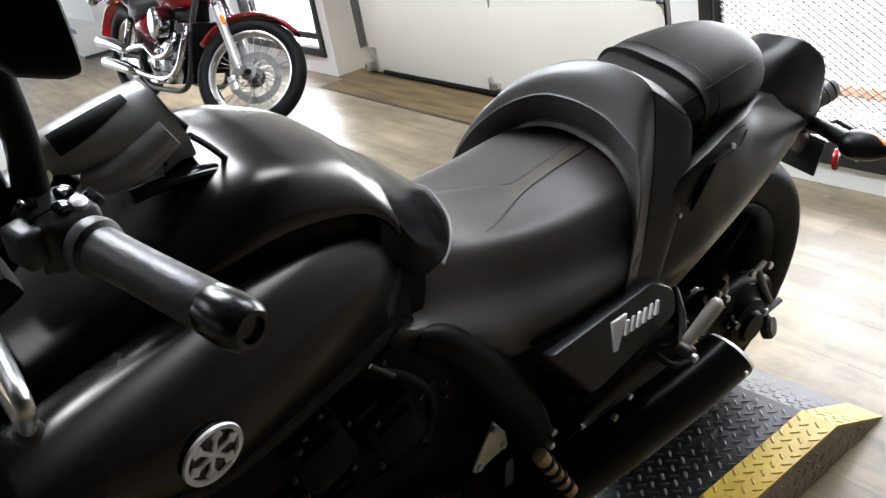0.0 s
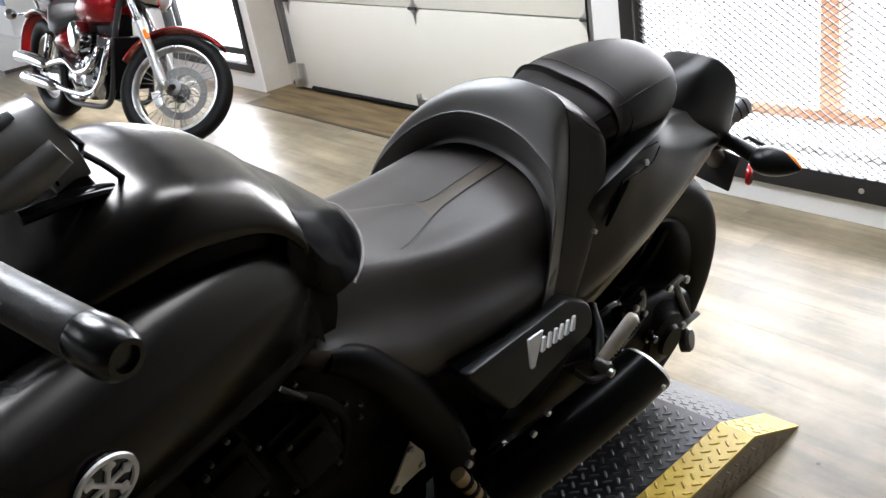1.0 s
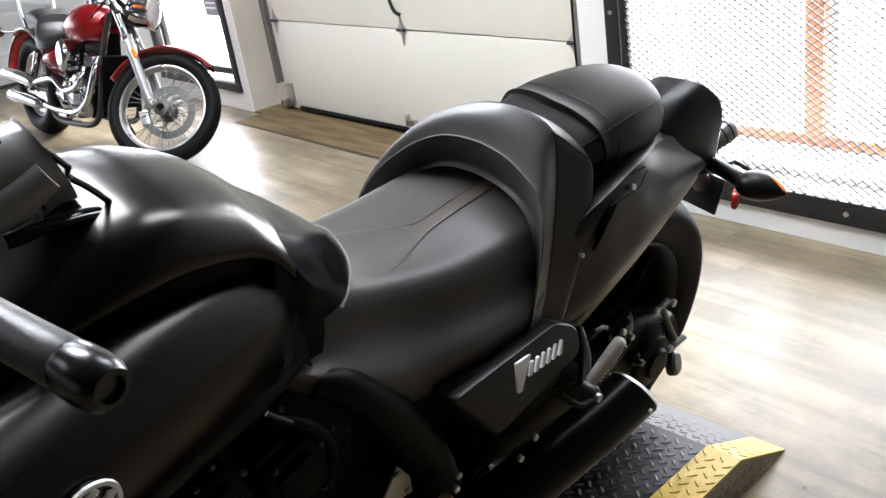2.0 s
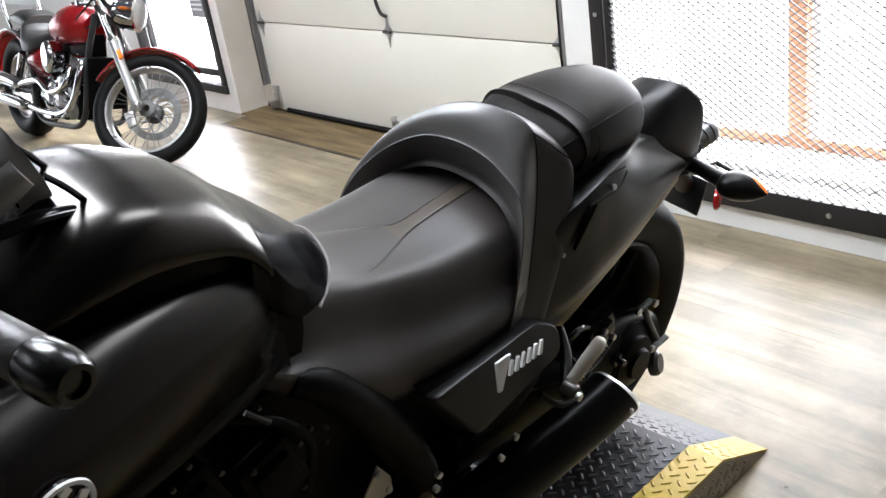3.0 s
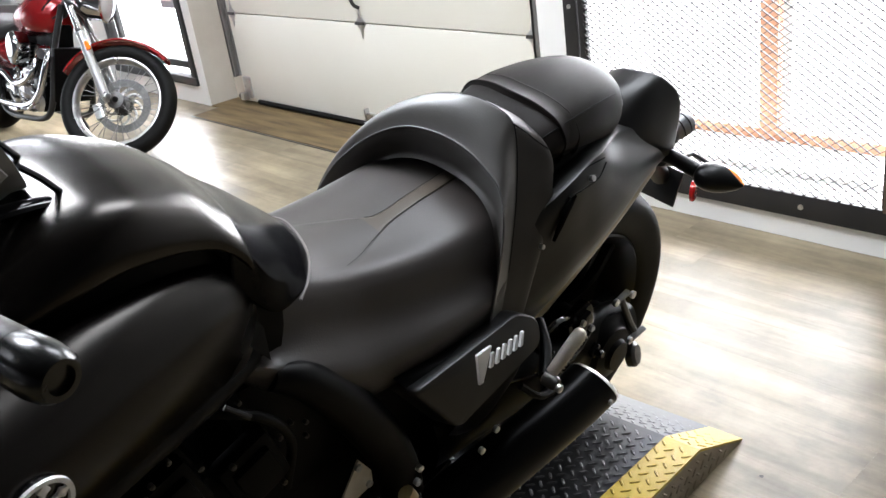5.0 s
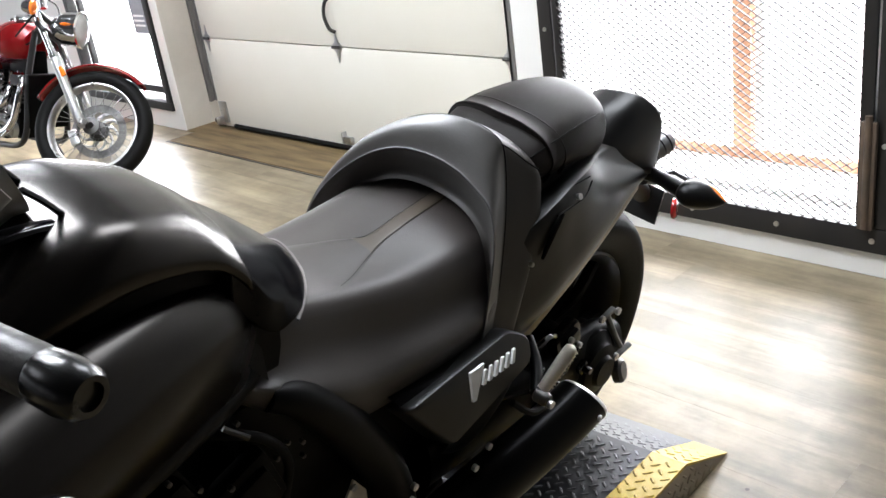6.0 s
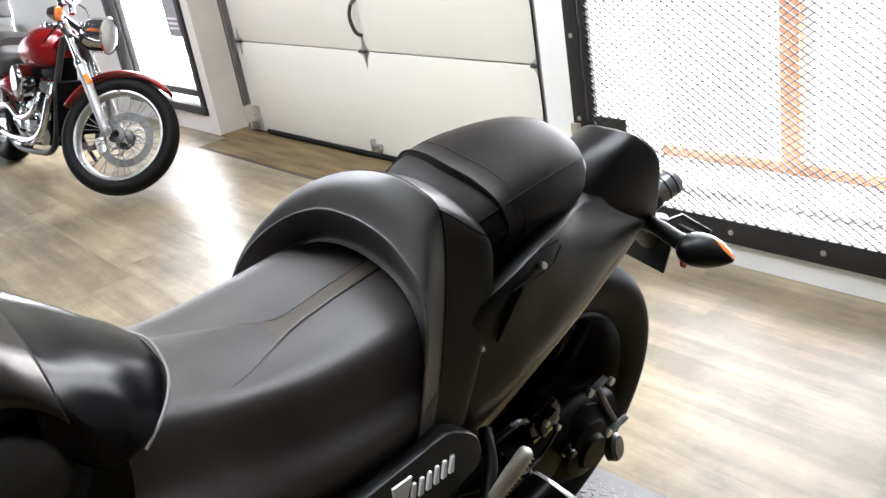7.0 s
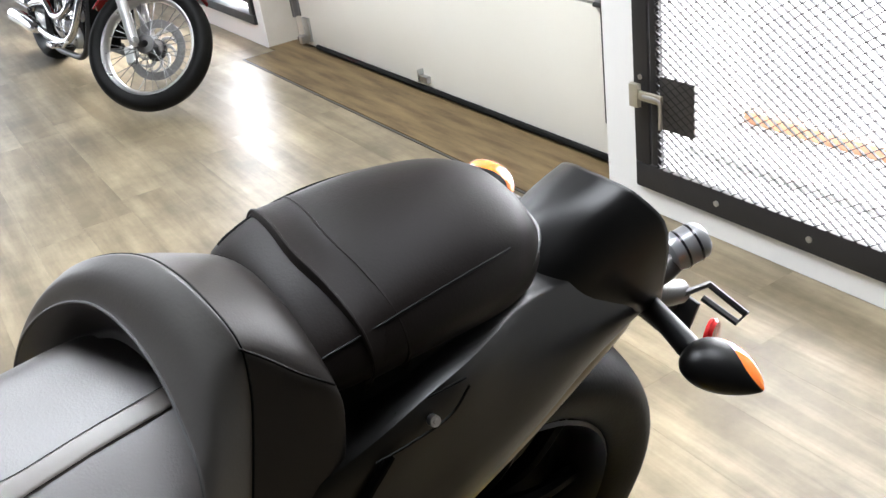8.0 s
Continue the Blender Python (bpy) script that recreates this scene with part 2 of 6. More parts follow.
def lathe(profile, seg=32, m=None, closed=False, caps=False):
    """Turns (radius, height) points round the z axis, then places them by m."""
    prof = [*profile, profile[0]] if closed else profile
    rows = [[(r * math.cos(t), r * math.sin(t), z) for t in np.linspace(0, 2 * math.pi, seg, endpoint=False)] for r, z in prof]
    bm = grid_bm([[Vector(q) for q in row] for row in rows], True)
    if caps:
        for end in (0, -1):
            if abs(prof[end][0]) > 1e-4:
                bm.faces.new([v for v in bm.verts if abs(v.co.z - prof[end][1]) < 1e-6 and abs(v.co.xy.length - prof[end][0]) < 1e-5])
    if m is not None:
        bm.transform(m)
    return bm


def box(sx, sy, sz, bevel=0.0, m=None, seg=2):
    bm = bmesh.new()
    bmesh.ops.create_cube(bm, size=1)
    bm.transform(Matrix.Diagonal((sx, sy, sz, 1)))
    if bevel:
        bmesh.ops.bevel(bm, geom=bm.edges, offset=bevel, segments=seg, profile=0.6, affect="EDGES")
    if m is not None:
        bm.transform(m)
    return bm


def span(x0, x1, y0, y1, z0, z1, bevel=0.0):
    return box(x1 - x0, y1 - y0, z1 - z0, bevel, pose((x0 + x1) / 2, (y0 + y1) / 2, (z0 + z1) / 2))


def prism(outline, depth, bevel=0.0, m=None):
    """A flat outline (x, y) with thickness along z."""
    bm = bmesh.new()
    f = bm.faces.new([bm.verts.new((x, y, 0)) for x, y in outline])
    ext = bmesh.ops.extrude_face_region(bm, geom=[f])
    bmesh.ops.translate(bm, verts=[v for v in ext["geom"] if isinstance(v, bmesh.types.BMVert)], vec=(0, 0, depth))
    if bevel:
        bmesh.ops.bevel(bm, geom=bm.edges, offset=bevel, segments=2, profile=0.6, affect="EDGES")
    if m is not None:
        bm.transform(m)
    return bm


def joined(*bms):
    out = bmesh.new()
    for b in bms:
        me = bpy.data.meshes.new("tmp")
        b.to_mesh(me)
        b.free()
        out.from_mesh(me)
        bpy.data.meshes.remove(me)
    return out


def thick(ob, amount, offset=-1):
    s = ob.modifiers.new("thickness", "SOLIDIFY")
    s.thickness, s.offset = amount, offset
    return ob


def bolt(parent, place, radius=0.007, turn=(0, 90, 0), mat=None, name="bolt"):
    prof = [(0, 0.004), (radius * 0.45, 0.004), (radius * 0.5, 0.003), (radius, 0.003), (radius, -0.004)]
    m = pose(*place, *turn)
    return part(name, lathe(prof, 10), mat or ALU, parent, m=ADJ @ m if parent.name == "motorcycle" else m)


# for walls out of view: dark so that little light bounces onto the bike
DARKWALL = material("unseen_wall_dark", (0.07, 0.07, 0.075), 0.6, 0, (0.06, 0.06, 0.064), 2)

# ---------------------------------------------------------------- setting
WX0, WX1, H = WEST, 6.5, 3.1     # the room along the wall, and its height
Y1 = -7.5                          # the wall behind


def structure(ob, label, category):
    return tagged(ob, label, category, kind="structure")


floor = structure(part("floor", span(WX0, WX1, Y1, 0.30, -0.1, -0.006), SUBFLOOR, smooth=False), "wood-look vinyl plank floor, pale and scuffed", "floor")
# ceiling is out of view; its dark grey only holds down the bounce light
ceiling = structure(part("ceiling", span(WX0, WX1, Y1, 0.3, H, H + 0.1), CEILING, smooth=False), "unseen ceiling, set dark grey to cut bounce light", "ceiling")
structure(part("backdrop", span(-60, 40, 14, 14.1, -0.3, 25), glow_material("hazy_daylight", (1, 1, 1), 22.0), smooth=False), "blank bright overcast daylight", "sky")
structure(part("ground", span(-300, 300, 0.32, 400, -0.2, -0.06), CONCRETE, smooth=False), "pale concrete yard in bright daylight", "ground")

# openings in the wall: shop window, garage door, gated window
WALL = 0.03
WIN = (-6.1, -4.89, 0.125, 2.3)
DOOR = (-4.77, -1.93, 0.0, 2.45)
GATE = (-1.74, -0.56, 0.14, 2.3)
wall = joined(
    span(WX0, WIN[0], WALL, 0.30, 0, H), span(WIN[0], WIN[1], WALL, 0.30, 0, WIN[2]), span(WIN[0], WIN[1], WALL, 0.30, WIN[3], H),
    span(WIN[1], DOOR[0], WALL, 0.30, 0, H), span(DOOR[0], DOOR[1], WALL, 0.30, DOOR[3], H), span(DOOR[1], GATE[0], WALL, 0.30, 0, H),
    span(GATE[0], GATE[1], WALL, 0.48, 0, GATE[2]), span(GATE[0], GATE[1], WALL, 0.48, GATE[3], H), span(GATE[1], WX1, WALL, 0.30, 0, H))
structure(part("wall_north", wall, WALLPAINT, smooth=False), "white painted wall with window, garage door and gate openings", "wall")
# out of view: the opening is assumed, to hold the west fill lamp
structure(part("wall_west", joined(span(WX0 - 0.2, WX0, Y1, -6.4, 0, H), span(WX0 - 0.2, WX0, -0.8, 0.3, 0, H), span(WX0 - 0.2, WX0, -6.4, -0.8, 0, 0.35), span(WX0 - 0.2, WX0, -6.4, -0.8, 2.65, H)), WALLPAINT, smooth=False), "unseen white end wall round an assumed opening", "wall")
# unseen walls, added dark to keep the near flank in shade
structure(part("wall_east", span(WX1, WX1 + 0.2, Y1, 0.3, 0, H), DARKWALL, smooth=False), "unseen wall, set dark to cut bounce light", "wall")
structure(part("wall_south", span(WX0, WX1, Y1 - 0.2, Y1, 0, H), DARKWALL, smooth=False), "unseen wall, set dark to cut bounce light", "wall")
for a in (GATE[0] - 0.2, GATE[1]):
    structure(part("gate_reveal", span(a, a + 0.2, 0.302, 0.48, 0, H), TRIMPAINT, smooth=False), "white painted deep window reveal", "trim")
structure(part("door_jamb", span(DOOR[0] - 0.004, DOOR[0] + 0.003, WALL + 0.006, 0.298, 0, DOOR[3]), JAMBPAINT, smooth=False), "beige painted garage door jamb", "trim")
structure(part("floor_strip", joined(span(-4.66, -1.97, -0.155, WALL - 0.002, -0.004, 0.006), span(DOOR[0] + 0.01, DOOR[1] - 0.01, WALL - 0.002, 0.298, -0.004, 0.006)), STRIP, smooth=False),
          "dark worn wooden threshold strip before the garage door", "trim")
structure(part("threshold_edge", joined(span(-4.675, -1.97, -0.167, -0.157, -0.004, 0.004), span(-4.675, -4.663, -0.156, WALL - 0.002, -0.004, 0.004)), DARKSTEEL, smooth=False), "thin dark edge of the threshold strip", "trim")

# garage door: four sections with hinges, handle, seal and tracks
gd = thing("garage_door", pose(0, 0.19, 0), "closed off-white sectional garage door with steel hinges", "garage door", kind="structure")
for i in range(4):
    z0 = (0.012, 0.557, 1.064, 1.571)[i]
    part("section", span(-4.60, -2.055, 0, 0.045, z0, (0.552, 1.059, 1.566, 2.44)[i], 0.006), DOORPAINT, gd)


# added slab: stops daylight leaking through the joints of the sections
part("backing", span(-4.62, -2.05, 0.047, 0.055, 0.0, 2.448), DARKSTEEL, gd, "dark slab added behind the door to block light leaks", smooth=False)


def hinge(parent, place, wide=0.075, tall=0.16):
    """A stamped strap hinge: a four-pointed plate with a rolled knuckle."""
    w, t = wide / 2, tall / 2
    pts = [(0, t), (w * 0.35, t * 0.35), (w, 0.006), (w, -0.006), (w * 0.35, -t * 0.35), (0, -t), (-w * 0.35, -t * 0.35), (-w, -0.006), (-w, 0.006), (-w * 0.35, t * 0.35)]
    h = part("hinge", prism(pts, 0.004, 0.001, pose(*place, 90)), ALU, parent, "galvanised steel hinge")
    part("knuckle", tube([(place[0] - w * 0.8, place[1] - 0.01, place[2]), (place[0] + w * 0.8, place[1] - 0.01, place[2])], 0.008, 10), DARKSTEEL, h)
    return h


for hx in (-4.535, -3.27, -2.105):
    for hz in (0.555, 1.062, 1.57):
        hinge(gd, (hx, -0.002, hz))
part("handle", tube([(-3.27, -0.004, 0.80), (-3.275, -0.03, 0.78), (-3.285, -0.04, 0.72), (-3.275, -0.03, 0.655), (-3.265, -0.004, 0.63)], 0.009, 10, 20), DARKSTEEL, gd, "bent steel pull handle")
part("bottom_seal", tube([(-4.42, -0.012, 0.026), (-2.06, -0.012, 0.026)], 0.013, 10), RUBBER, gd, "black rubber bottom seal")
part("lift_bracket", joined(span(-3.33, -3.27, -0.025, 0, 0.055, 0.085, 0.003), span(-3.335, -3.328, -0.03, 0, 0.05, 0.11)), ALU, gd)
part("roller_bracket", joined(span(-4.56, -4.49, -0.018, 0, 0.04, 0.17, 0.004), span(-4.57, -4.53, -0.05, -0.01, 0.03, 0.075, 0.004)), ALU, gd, "worn steel bottom roller bracket")
part("roller", lathe([(0, 0.014), (0.018, 0.014), (0.02, 0), (0.018, -0.014), (0, -0.014)], 14, pose(-4.58, -0.03, 0.052, 0, 90)), DARKSTEEL, gd)
for tx in (-4.62, -2.075):
    part("track", joined(span(tx, tx + 0.012, -0.04, 0.0, 0.17, 2.3), span(tx, tx + 0.03, -0.04, -0.033, 0.17, 2.3), span(tx, tx + 0.03, -0.006, 0.0, 0.17, 2.3)), material("track_steel", (0.13, 0.125, 0.12), 0.5, 0.3, (0.2, 0.19, 0.18), 6, bump=0.1), gd, "grey steel roller track", smooth=False)

structure(part("door_stop", span(DOOR[0] + 0.006, -4.606, 0.225, 0.298, 0, DOOR[3]), JAMBPAINT, smooth=False), "beige painted stop beside the garage door", "trim")
structure(part("door_stop", span(-2.066, DOOR[1] - 0.002, 0.185, 0.298, 0, DOOR[3]), TRIMPAINT, smooth=False), "white painted stop beside the garage door", "trim")
# shop window
wd = thing("window_1", pose(0, 0, 0), "dark-framed glass shop door with bright daylight behind", "window", kind="structure")
WX = (-6.08, -4.855)
for a, b, c, d in ((WX[0], WX[1], 0.12, 0.173), (WX[0], WX[0] + 0.055, 0.175, 2.28), (WX[1] - 0.055, WX[1], 0.175, 2.28), (WX[0] + 0.057, WX[1] - 0.057, 2.22, 2.28)):
    part("frame", span(a, b, 0.012, 0.075, c, d, 0.004), GATESTEEL, wd)
for a, b, c, d in ((WX[0] + 0.09, WX[1] - 0.09, 0.213, 0.258), (WX[0] + 0.09, WX[0] + 0.13, 0.26, 2.18), (WX[1] - 0.13, WX[1] - 0.09, 0.26, 2.18)):
    part("sash", span(a, b, 0.06, 0.1, c, d, 0.004), GATESTEEL, wd)
pane = part("pane", span(WX[0] + 0.05, WX[1] - 0.05, 0.08, 0.086, 0.173, 2.22), GLASS, wd, smooth=False)
pane.visible_shadow = False
part("notice", span(-5.16, -4.95, 0.048, 0.056, 0.595, 0.86), material("grey_notice", (0.3, 0.31, 0.34), 0.5, 0, (0.25, 0.26, 0.29), 20), wd, "grey printed notice on the glass")
for i in range(3):
    part("bar", span(-5.13, -5.0, 0.044, 0.047, 0.70 - i * 0.03, 0.712 - i * 0.03), WHITE_METAL, wd, smooth=False)

# gated window: steel frame with expanded mesh, wooden window behind
gt = thing("window_gate", pose(0, 0, 0), "dark steel security gate with expanded metal mesh, closed", "security gate")
GX0, GX1, GZ0, GZ1 = -1.78, -0.495, 0.085, 2.35
GY = 0.008                          # its front face
part("bottom_rail", span(GX0, GX1, GY, WALL, GZ0, GZ0 + 0.08, 0.004), GATESTEEL, gt)
part("top_rail", span(GX0, GX1, GY, WALL, GZ1 - 0.1, GZ1, 0.004), GATESTEEL, gt)
part("stile", span(GX0, GX0 + 0.06, GY, WALL, GZ0 + 0.082, GZ1 - 0.102, 0.004), GATESTEEL, gt)
part("stile", span(GX0 + 0.064, GX0 + 0.1, GY + 0.006, WALL, GZ0 + 0.082, GZ1 - 0.102, 0.004), GATESTEEL, gt)
part("stile", span(GX1 - 0.05, GX1, GY, WALL, GZ0 + 0.082, GZ1 - 0.102, 0.004), GATESTEEL, gt)
part("stile", span(GX1 - 0.1, GX1 - 0.062, GY + 0.006, WALL, GZ0 + 0.082, GZ1 - 0.102, 0.004), GATESTEEL, gt)
part("rusty_hinge", joined(span(GX1 - 0.085, GX1 - 0.04, -0.012, 0.006, 0.165, 0.50, 0.004), tube([(GX1 - 0.062, -0.012, 0.17), (GX1 - 0.062, -0.012, 0.52)], 0.011)), RUSTY, gt, "rusty brown gate hinge")
for bx in (-1.46, -1.153, -0.844, -0.54):
    bolt(gt, (bx, GY - 0.001, 0.125), 0.009, (90, 0, 0))
for bz in (0.437, 0.727, 1.02, 1.31):
    bolt(gt, (GX0 + 0.03, GY - 0.001, bz), 0.008, (90, 0, 0))
    bolt(gt, (GX1 - 0.022, GY - 0.001, bz - 0.01), 0.008, (90, 0, 0))


def mesh_sheet(x0, x1, z0, z1, y, pitch_x=0.038, pitch_z=0.0125, strand=0.0024):
    """Expanded metal: crossing slanted strands that meet in diamonds."""
    verts, faces = [], []
    nx, nz = int((x1 - x0) / pitch_x), int((z1 - z0) / pitch_z)

    def bar(ax, az, bx, bz, turn):
        d = Vector((bx - ax, 0, bz - az)).normalized()
        s = Vector((-d.z, 0, d.x)) * strand * 0.5
        o = Vector((0, 0.0035 * turn, 0))
        base = len(verts)
        for q in (Vector((ax, y, az)), Vector((bx, y, bz))):
            for k in (s - o, s + o, -s + o, -s - o):
                verts.append(q + k)
        for i in range(4):
            j = (i + 1) % 4
            faces.append((base + i, base + j, base + 4 + j, base + 4 + i))

    for r in range(nz):
        za = z0 + r * pitch_z
        off = 0.5 * pitch_x * (r % 2)
        for c in range(nx):
            xm = x0 + c * pitch_x + off
            bar(xm, za, min(xm + pitch_x / 2, x1), za + pitch_z, 1)
            bar(xm, za, max(xm - pitch_x / 2, x0), za + pitch_z, -1)
    me = bpy.data.meshes.new("mesh")
    me.from_pydata(verts, [], faces)
    me.materials.append(GATESTEEL)
    return new("mesh", me)


sheet = mesh_sheet(GX0 + 0.09, GX1 - 0.09, GZ0 + 0.07, GZ1 - 0.09, 0.012)
sheet.parent = gt
tagged(sheet, "expanded steel mesh", kind="stuff")
part("latch_plate", span(-1.675, -1.545, 0.010, 0.016, 0.295, 0.452), DARKSTEEL, gt, "dark steel plate behind the latch", smooth=False)
lt = part("latch", joined(span(-1.755, -1.72, -0.035, -0.018, 0.36, 0.43, 0.003), span(-1.74, -1.63, -0.032, -0.02, 0.385, 0.412, 0.004)), material("brass_latch", (0.5, 0.47, 0.38), 0.4, 0.7, (0.4, 0.36, 0.27), 20), gt, "worn brass slide latch")
part("latch_bolt", tube([(-1.70, -0.03, 0.40), (-1.645, -0.03, 0.40), (-1.634, -0.03, 0.385), (-1.634, -0.03, 0.315)], 0.006, 8, 14), ALU, lt)
w2 = thing("window_2", pose(0, 0, 0), "orange-brown wooden window behind the gate, daylight outside", "window", kind="structure")
part("sill", span(GATE[0], GATE[1], 0.2, 0.482, 0.142, 0.162), TRIMPAINT, w2, smooth=False)
part("rail", span(GATE[0], GATE[1], 0.44, 0.478, 0.164, 0.205), WOODFRAME, w2, smooth=False)
part("mullion", span(-1.235, -1.165, 0.43, 0.478, 0.207, 2.28), WOODFRAME, w2, smooth=False)
part("mullion", span(-1.155, -1.12, 0.445, 0.478, 0.207, 2.28), TRIMPAINT, w2, smooth=False)

# low stepped display along the far end
ds = thing("display_steps", pose(-9.6, -0.3, 0), "white stepped display boxes with blue edge bands", "display")
part("lower_step", span(-1.6, 1.45, -0.40, 0.3, 0.03, 0.27, 0.005), WALLPAINT, ds)
part("upper_step", span(-1.6, 1.35, -0.18, 0.3, 0.27, 0.60, 0.005), WALLPAINT, ds)
part("band", span(-1.6, 1.452, -0.406, -0.395, 0.235, 0.272), BLUE, ds)
part("band", span(-1.6, 1.352, -0.186, -0.175, 0.54, 0.602), BLUE, ds)
part("plinth", span(-1.6, 1.45, -0.39, 0.3, 0.0, 0.03), DARKSTEEL, ds)

# ---------------------------------------------------------------- platform under the motorcycle
PM = pose(-0.43, -1.19, 0, 0, 0, 3.4)
PH, PWID, PLEN, RAMP, YEL = 0.09, 0.80, 2.6, 0.185, 0.085
pf = thing("platform", PM, "low black steel tread-plate platform with yellow painted edges", "platform")


def deck(x0, x1, name, mat, label):
    rows = [[(x, y, z) for x in (x0, x1)] for y, z in ((-PLEN, 0.001), (-PLEN, PH), (0, PH), (RAMP, 0.004), (RAMP, 0.001))]
    b = grid_bm(rows)
    return thick(part(name, b, mat, pf, label, smooth=False), 0.006)


deck(-PWID + YEL, -YEL, "deck", BLACKPLATE, "black tread plate")
deck(-YEL + 0.0005, 0, "edge_band", YELLOW, "yellow painted tread plate")
deck(-PWID, -PWID + YEL - 0.0005, "edge_band", YELLOW, "yellow painted tread plate")
for sx in (-0.004, -PWID):
    part("side", prism([(-PLEN, 0.001), (-PLEN, PH - 0.007), (0, PH - 0.007), (RAMP, 0.002), (RAMP, 0.001)], 0.004, 0, Matrix.Translation((sx, 0, 0)) @ Matrix(((0, 0, 1, 0), (1, 0, 0, 0), (0, 1, 0, 0), (0, 0, 0, 1)))), SIDESTEEL, pf, "scuffed steel side plate", smooth=False)


def bar_mesh(mat):
    """One raised lozenge bar of the tread plate, lying along x."""
    v = [(0.0118, 0, 0), (0.007, 0.0029, 0), (-0.007, 0.0029, 0), (-0.0118, 0, 0), (-0.007, -0.0029, 0), (0.007, -0.0029, 0),
         (0.009, 0, 0.0021), (0.006, 0.0013, 0.0024), (-0.006, 0.0013, 0.0024), (-0.009, 0, 0.0021), (-0.006, -0.0013, 0.0024), (0.006, -0.0013, 0.0024)]
    f = [(i, (i + 1) % 6, 6 + (i + 1) % 6, 6 + i) for i in range(6)] + [(6, 7, 8, 9, 10, 11)]
    me = bpy.data.meshes.new("tread_bar")
    me.from_pydata(v, [], f)
    me.materials.append(mat)
    return me


STEP = 0.0162                      # from row to row; the bars of a row lie two steps apart


def treads(x0, x1, mat, near):
    """Bars turned this way and that in rows; the near ones are pieces, the rest one sheet."""
    bar, verts, faces = bar_mesh(mat), [], []
    pts = [v.co.copy() for v in bar.vertices]
    polys = [tuple(p.vertices) for p in bar.polygons]
    n = int((x1 - x0) / (2 * STEP))
    for r in range(int((PLEN + RAMP) / STEP)):
        y = RAMP - 0.014 - r * STEP
        if y < -2.3 or abs(y) < 0.008:
            continue
        m0 = pose(0, y, PH) if y < 0 else pose(0, y, PH * (1 - y / RAMP), -math.degrees(math.atan2(PH, RAMP)))
        for c in range(n):
            m = m0 @ pose(x0 + (c + 0.25 + 0.5 * (r % 2)) * (x1 - x0) / n, 0, 0.0004, 0, 0, 47 if r % 2 else -43)
            if near[0] < y < near[1] and x0 + 2 * c * STEP > near[2]:
                ob = new("tread_bar", bar)
                ob.parent = pf
                ob.matrix_local = m
                continue
            k = len(verts)
            verts += [m @ p for p in pts]
            faces += [tuple(k + i for i in p) for p in polys]
    return verts, faces


def sheet(name, mesh_data, mat, label):
    me = bpy.data.meshes.new(name)
    me.from_pydata(mesh_data[0], [], mesh_data[1])
    me.materials.append(mat)
    ob = new(name, me)
    ob.parent = pf
    return tagged(ob, label, kind="stuff")


sheet("tread_relief", treads(-PWID + YEL, -YEL, TREADBAR, (-0.42, 0.0, -0.45)), TREADBAR, "raised worn tread bars of the black plate")
sheet("tread_relief", treads(-YEL, 0, YELLOW, (-0.5, 0.0, -1)), YELLOW, "raised yellow tread bars")
sv, sf = [], []
bar = bar_mesh(TREADBAR)
for r in range(110):
    for c in range(2):
        y, z = RAMP - 0.05 - r * STEP, 0.015 + (c + 0.5 * (r % 2)) * 0.032
        if z > (PH if y < 0 else PH * (1 - y / RAMP)) - 0.014:
            continue
        m = pose(0.0005, y, z, 0, 90, 0) @ pose(0, 0, 0, 0, 0, 47 if r % 2 else -43)
        k = len(sv)
        sv += [m @ v.co for v in bar.vertices]
        sf += [tuple(k + i for i in p.vertices) for p in bar.polygons]
sheet("side_relief", (sv, sf), SIDESTEEL, "raised tread bars on the scuffed side plate")
# ---------------------------------------------------------------- black motorcycle (x to its left, y to its rear)
BIKE = pose(-0.795, -1.23, PH, 0, 16, 3.4)
ADJ = BIKE.inverted() @ pose(-0.79, -1.23, PH, 0, 12, 3.4)     # for parts laid out on the leaning left flank
FLIP = Matrix.Diagonal((-1, 1, 1, 1))
SIDE = {1: ADJ, -1: FLIP @ ADJ @ FLIP}
mc = thing("motorcycle", BIKE, "matte black muscle motorcycle leaning on its side stand on the platform", "motorcycle")


def wheel_turn(place):
    return pose(*place, 0, 90, 0)


# rear wheel
TYRE = [(0.232, 0.07), (0.25, 0.088), (0.285, 0.099), (0.307, 0.092), (0.322, 0.07), (0.33, 0.035), (0.332, 0.0), (0.33, -0.035), (0.322, -0.07), (0.307, -0.092), (0.285, -0.099), (0.25, -0.088), (0.232, -0.07)]
rw = part("rear_wheel", lathe([(0.03, 0.1), (0.055, 0.09), (0.06, 0.05), (0.06, -0.05), (0.055, -0.09), (0.03, -0.1)], 28, closed=True), ENGINE, mc, "black alloy rear wheel", m=wheel_turn((0, -0.145, 0.332)))
part("tyre", lathe([tuple(p) for p in spline(TYRE, 40)], 72), RUBBER, rw, "wide black rear tyre")
part("rim", lathe([(0.236, 0.078), (0.231, 0.082), (0.222, 0.07), (0.205, 0.03), (0.205, -0.03), (0.222, -0.07), (0.231, -0.082), (0.236, -0.078)], 64), material("rim_paint", (0.016, 0.0145, 0.013), 0.35, 0.2, (0.010, 0.009, 0.0085), 8), rw, "black rim with a dull lip")
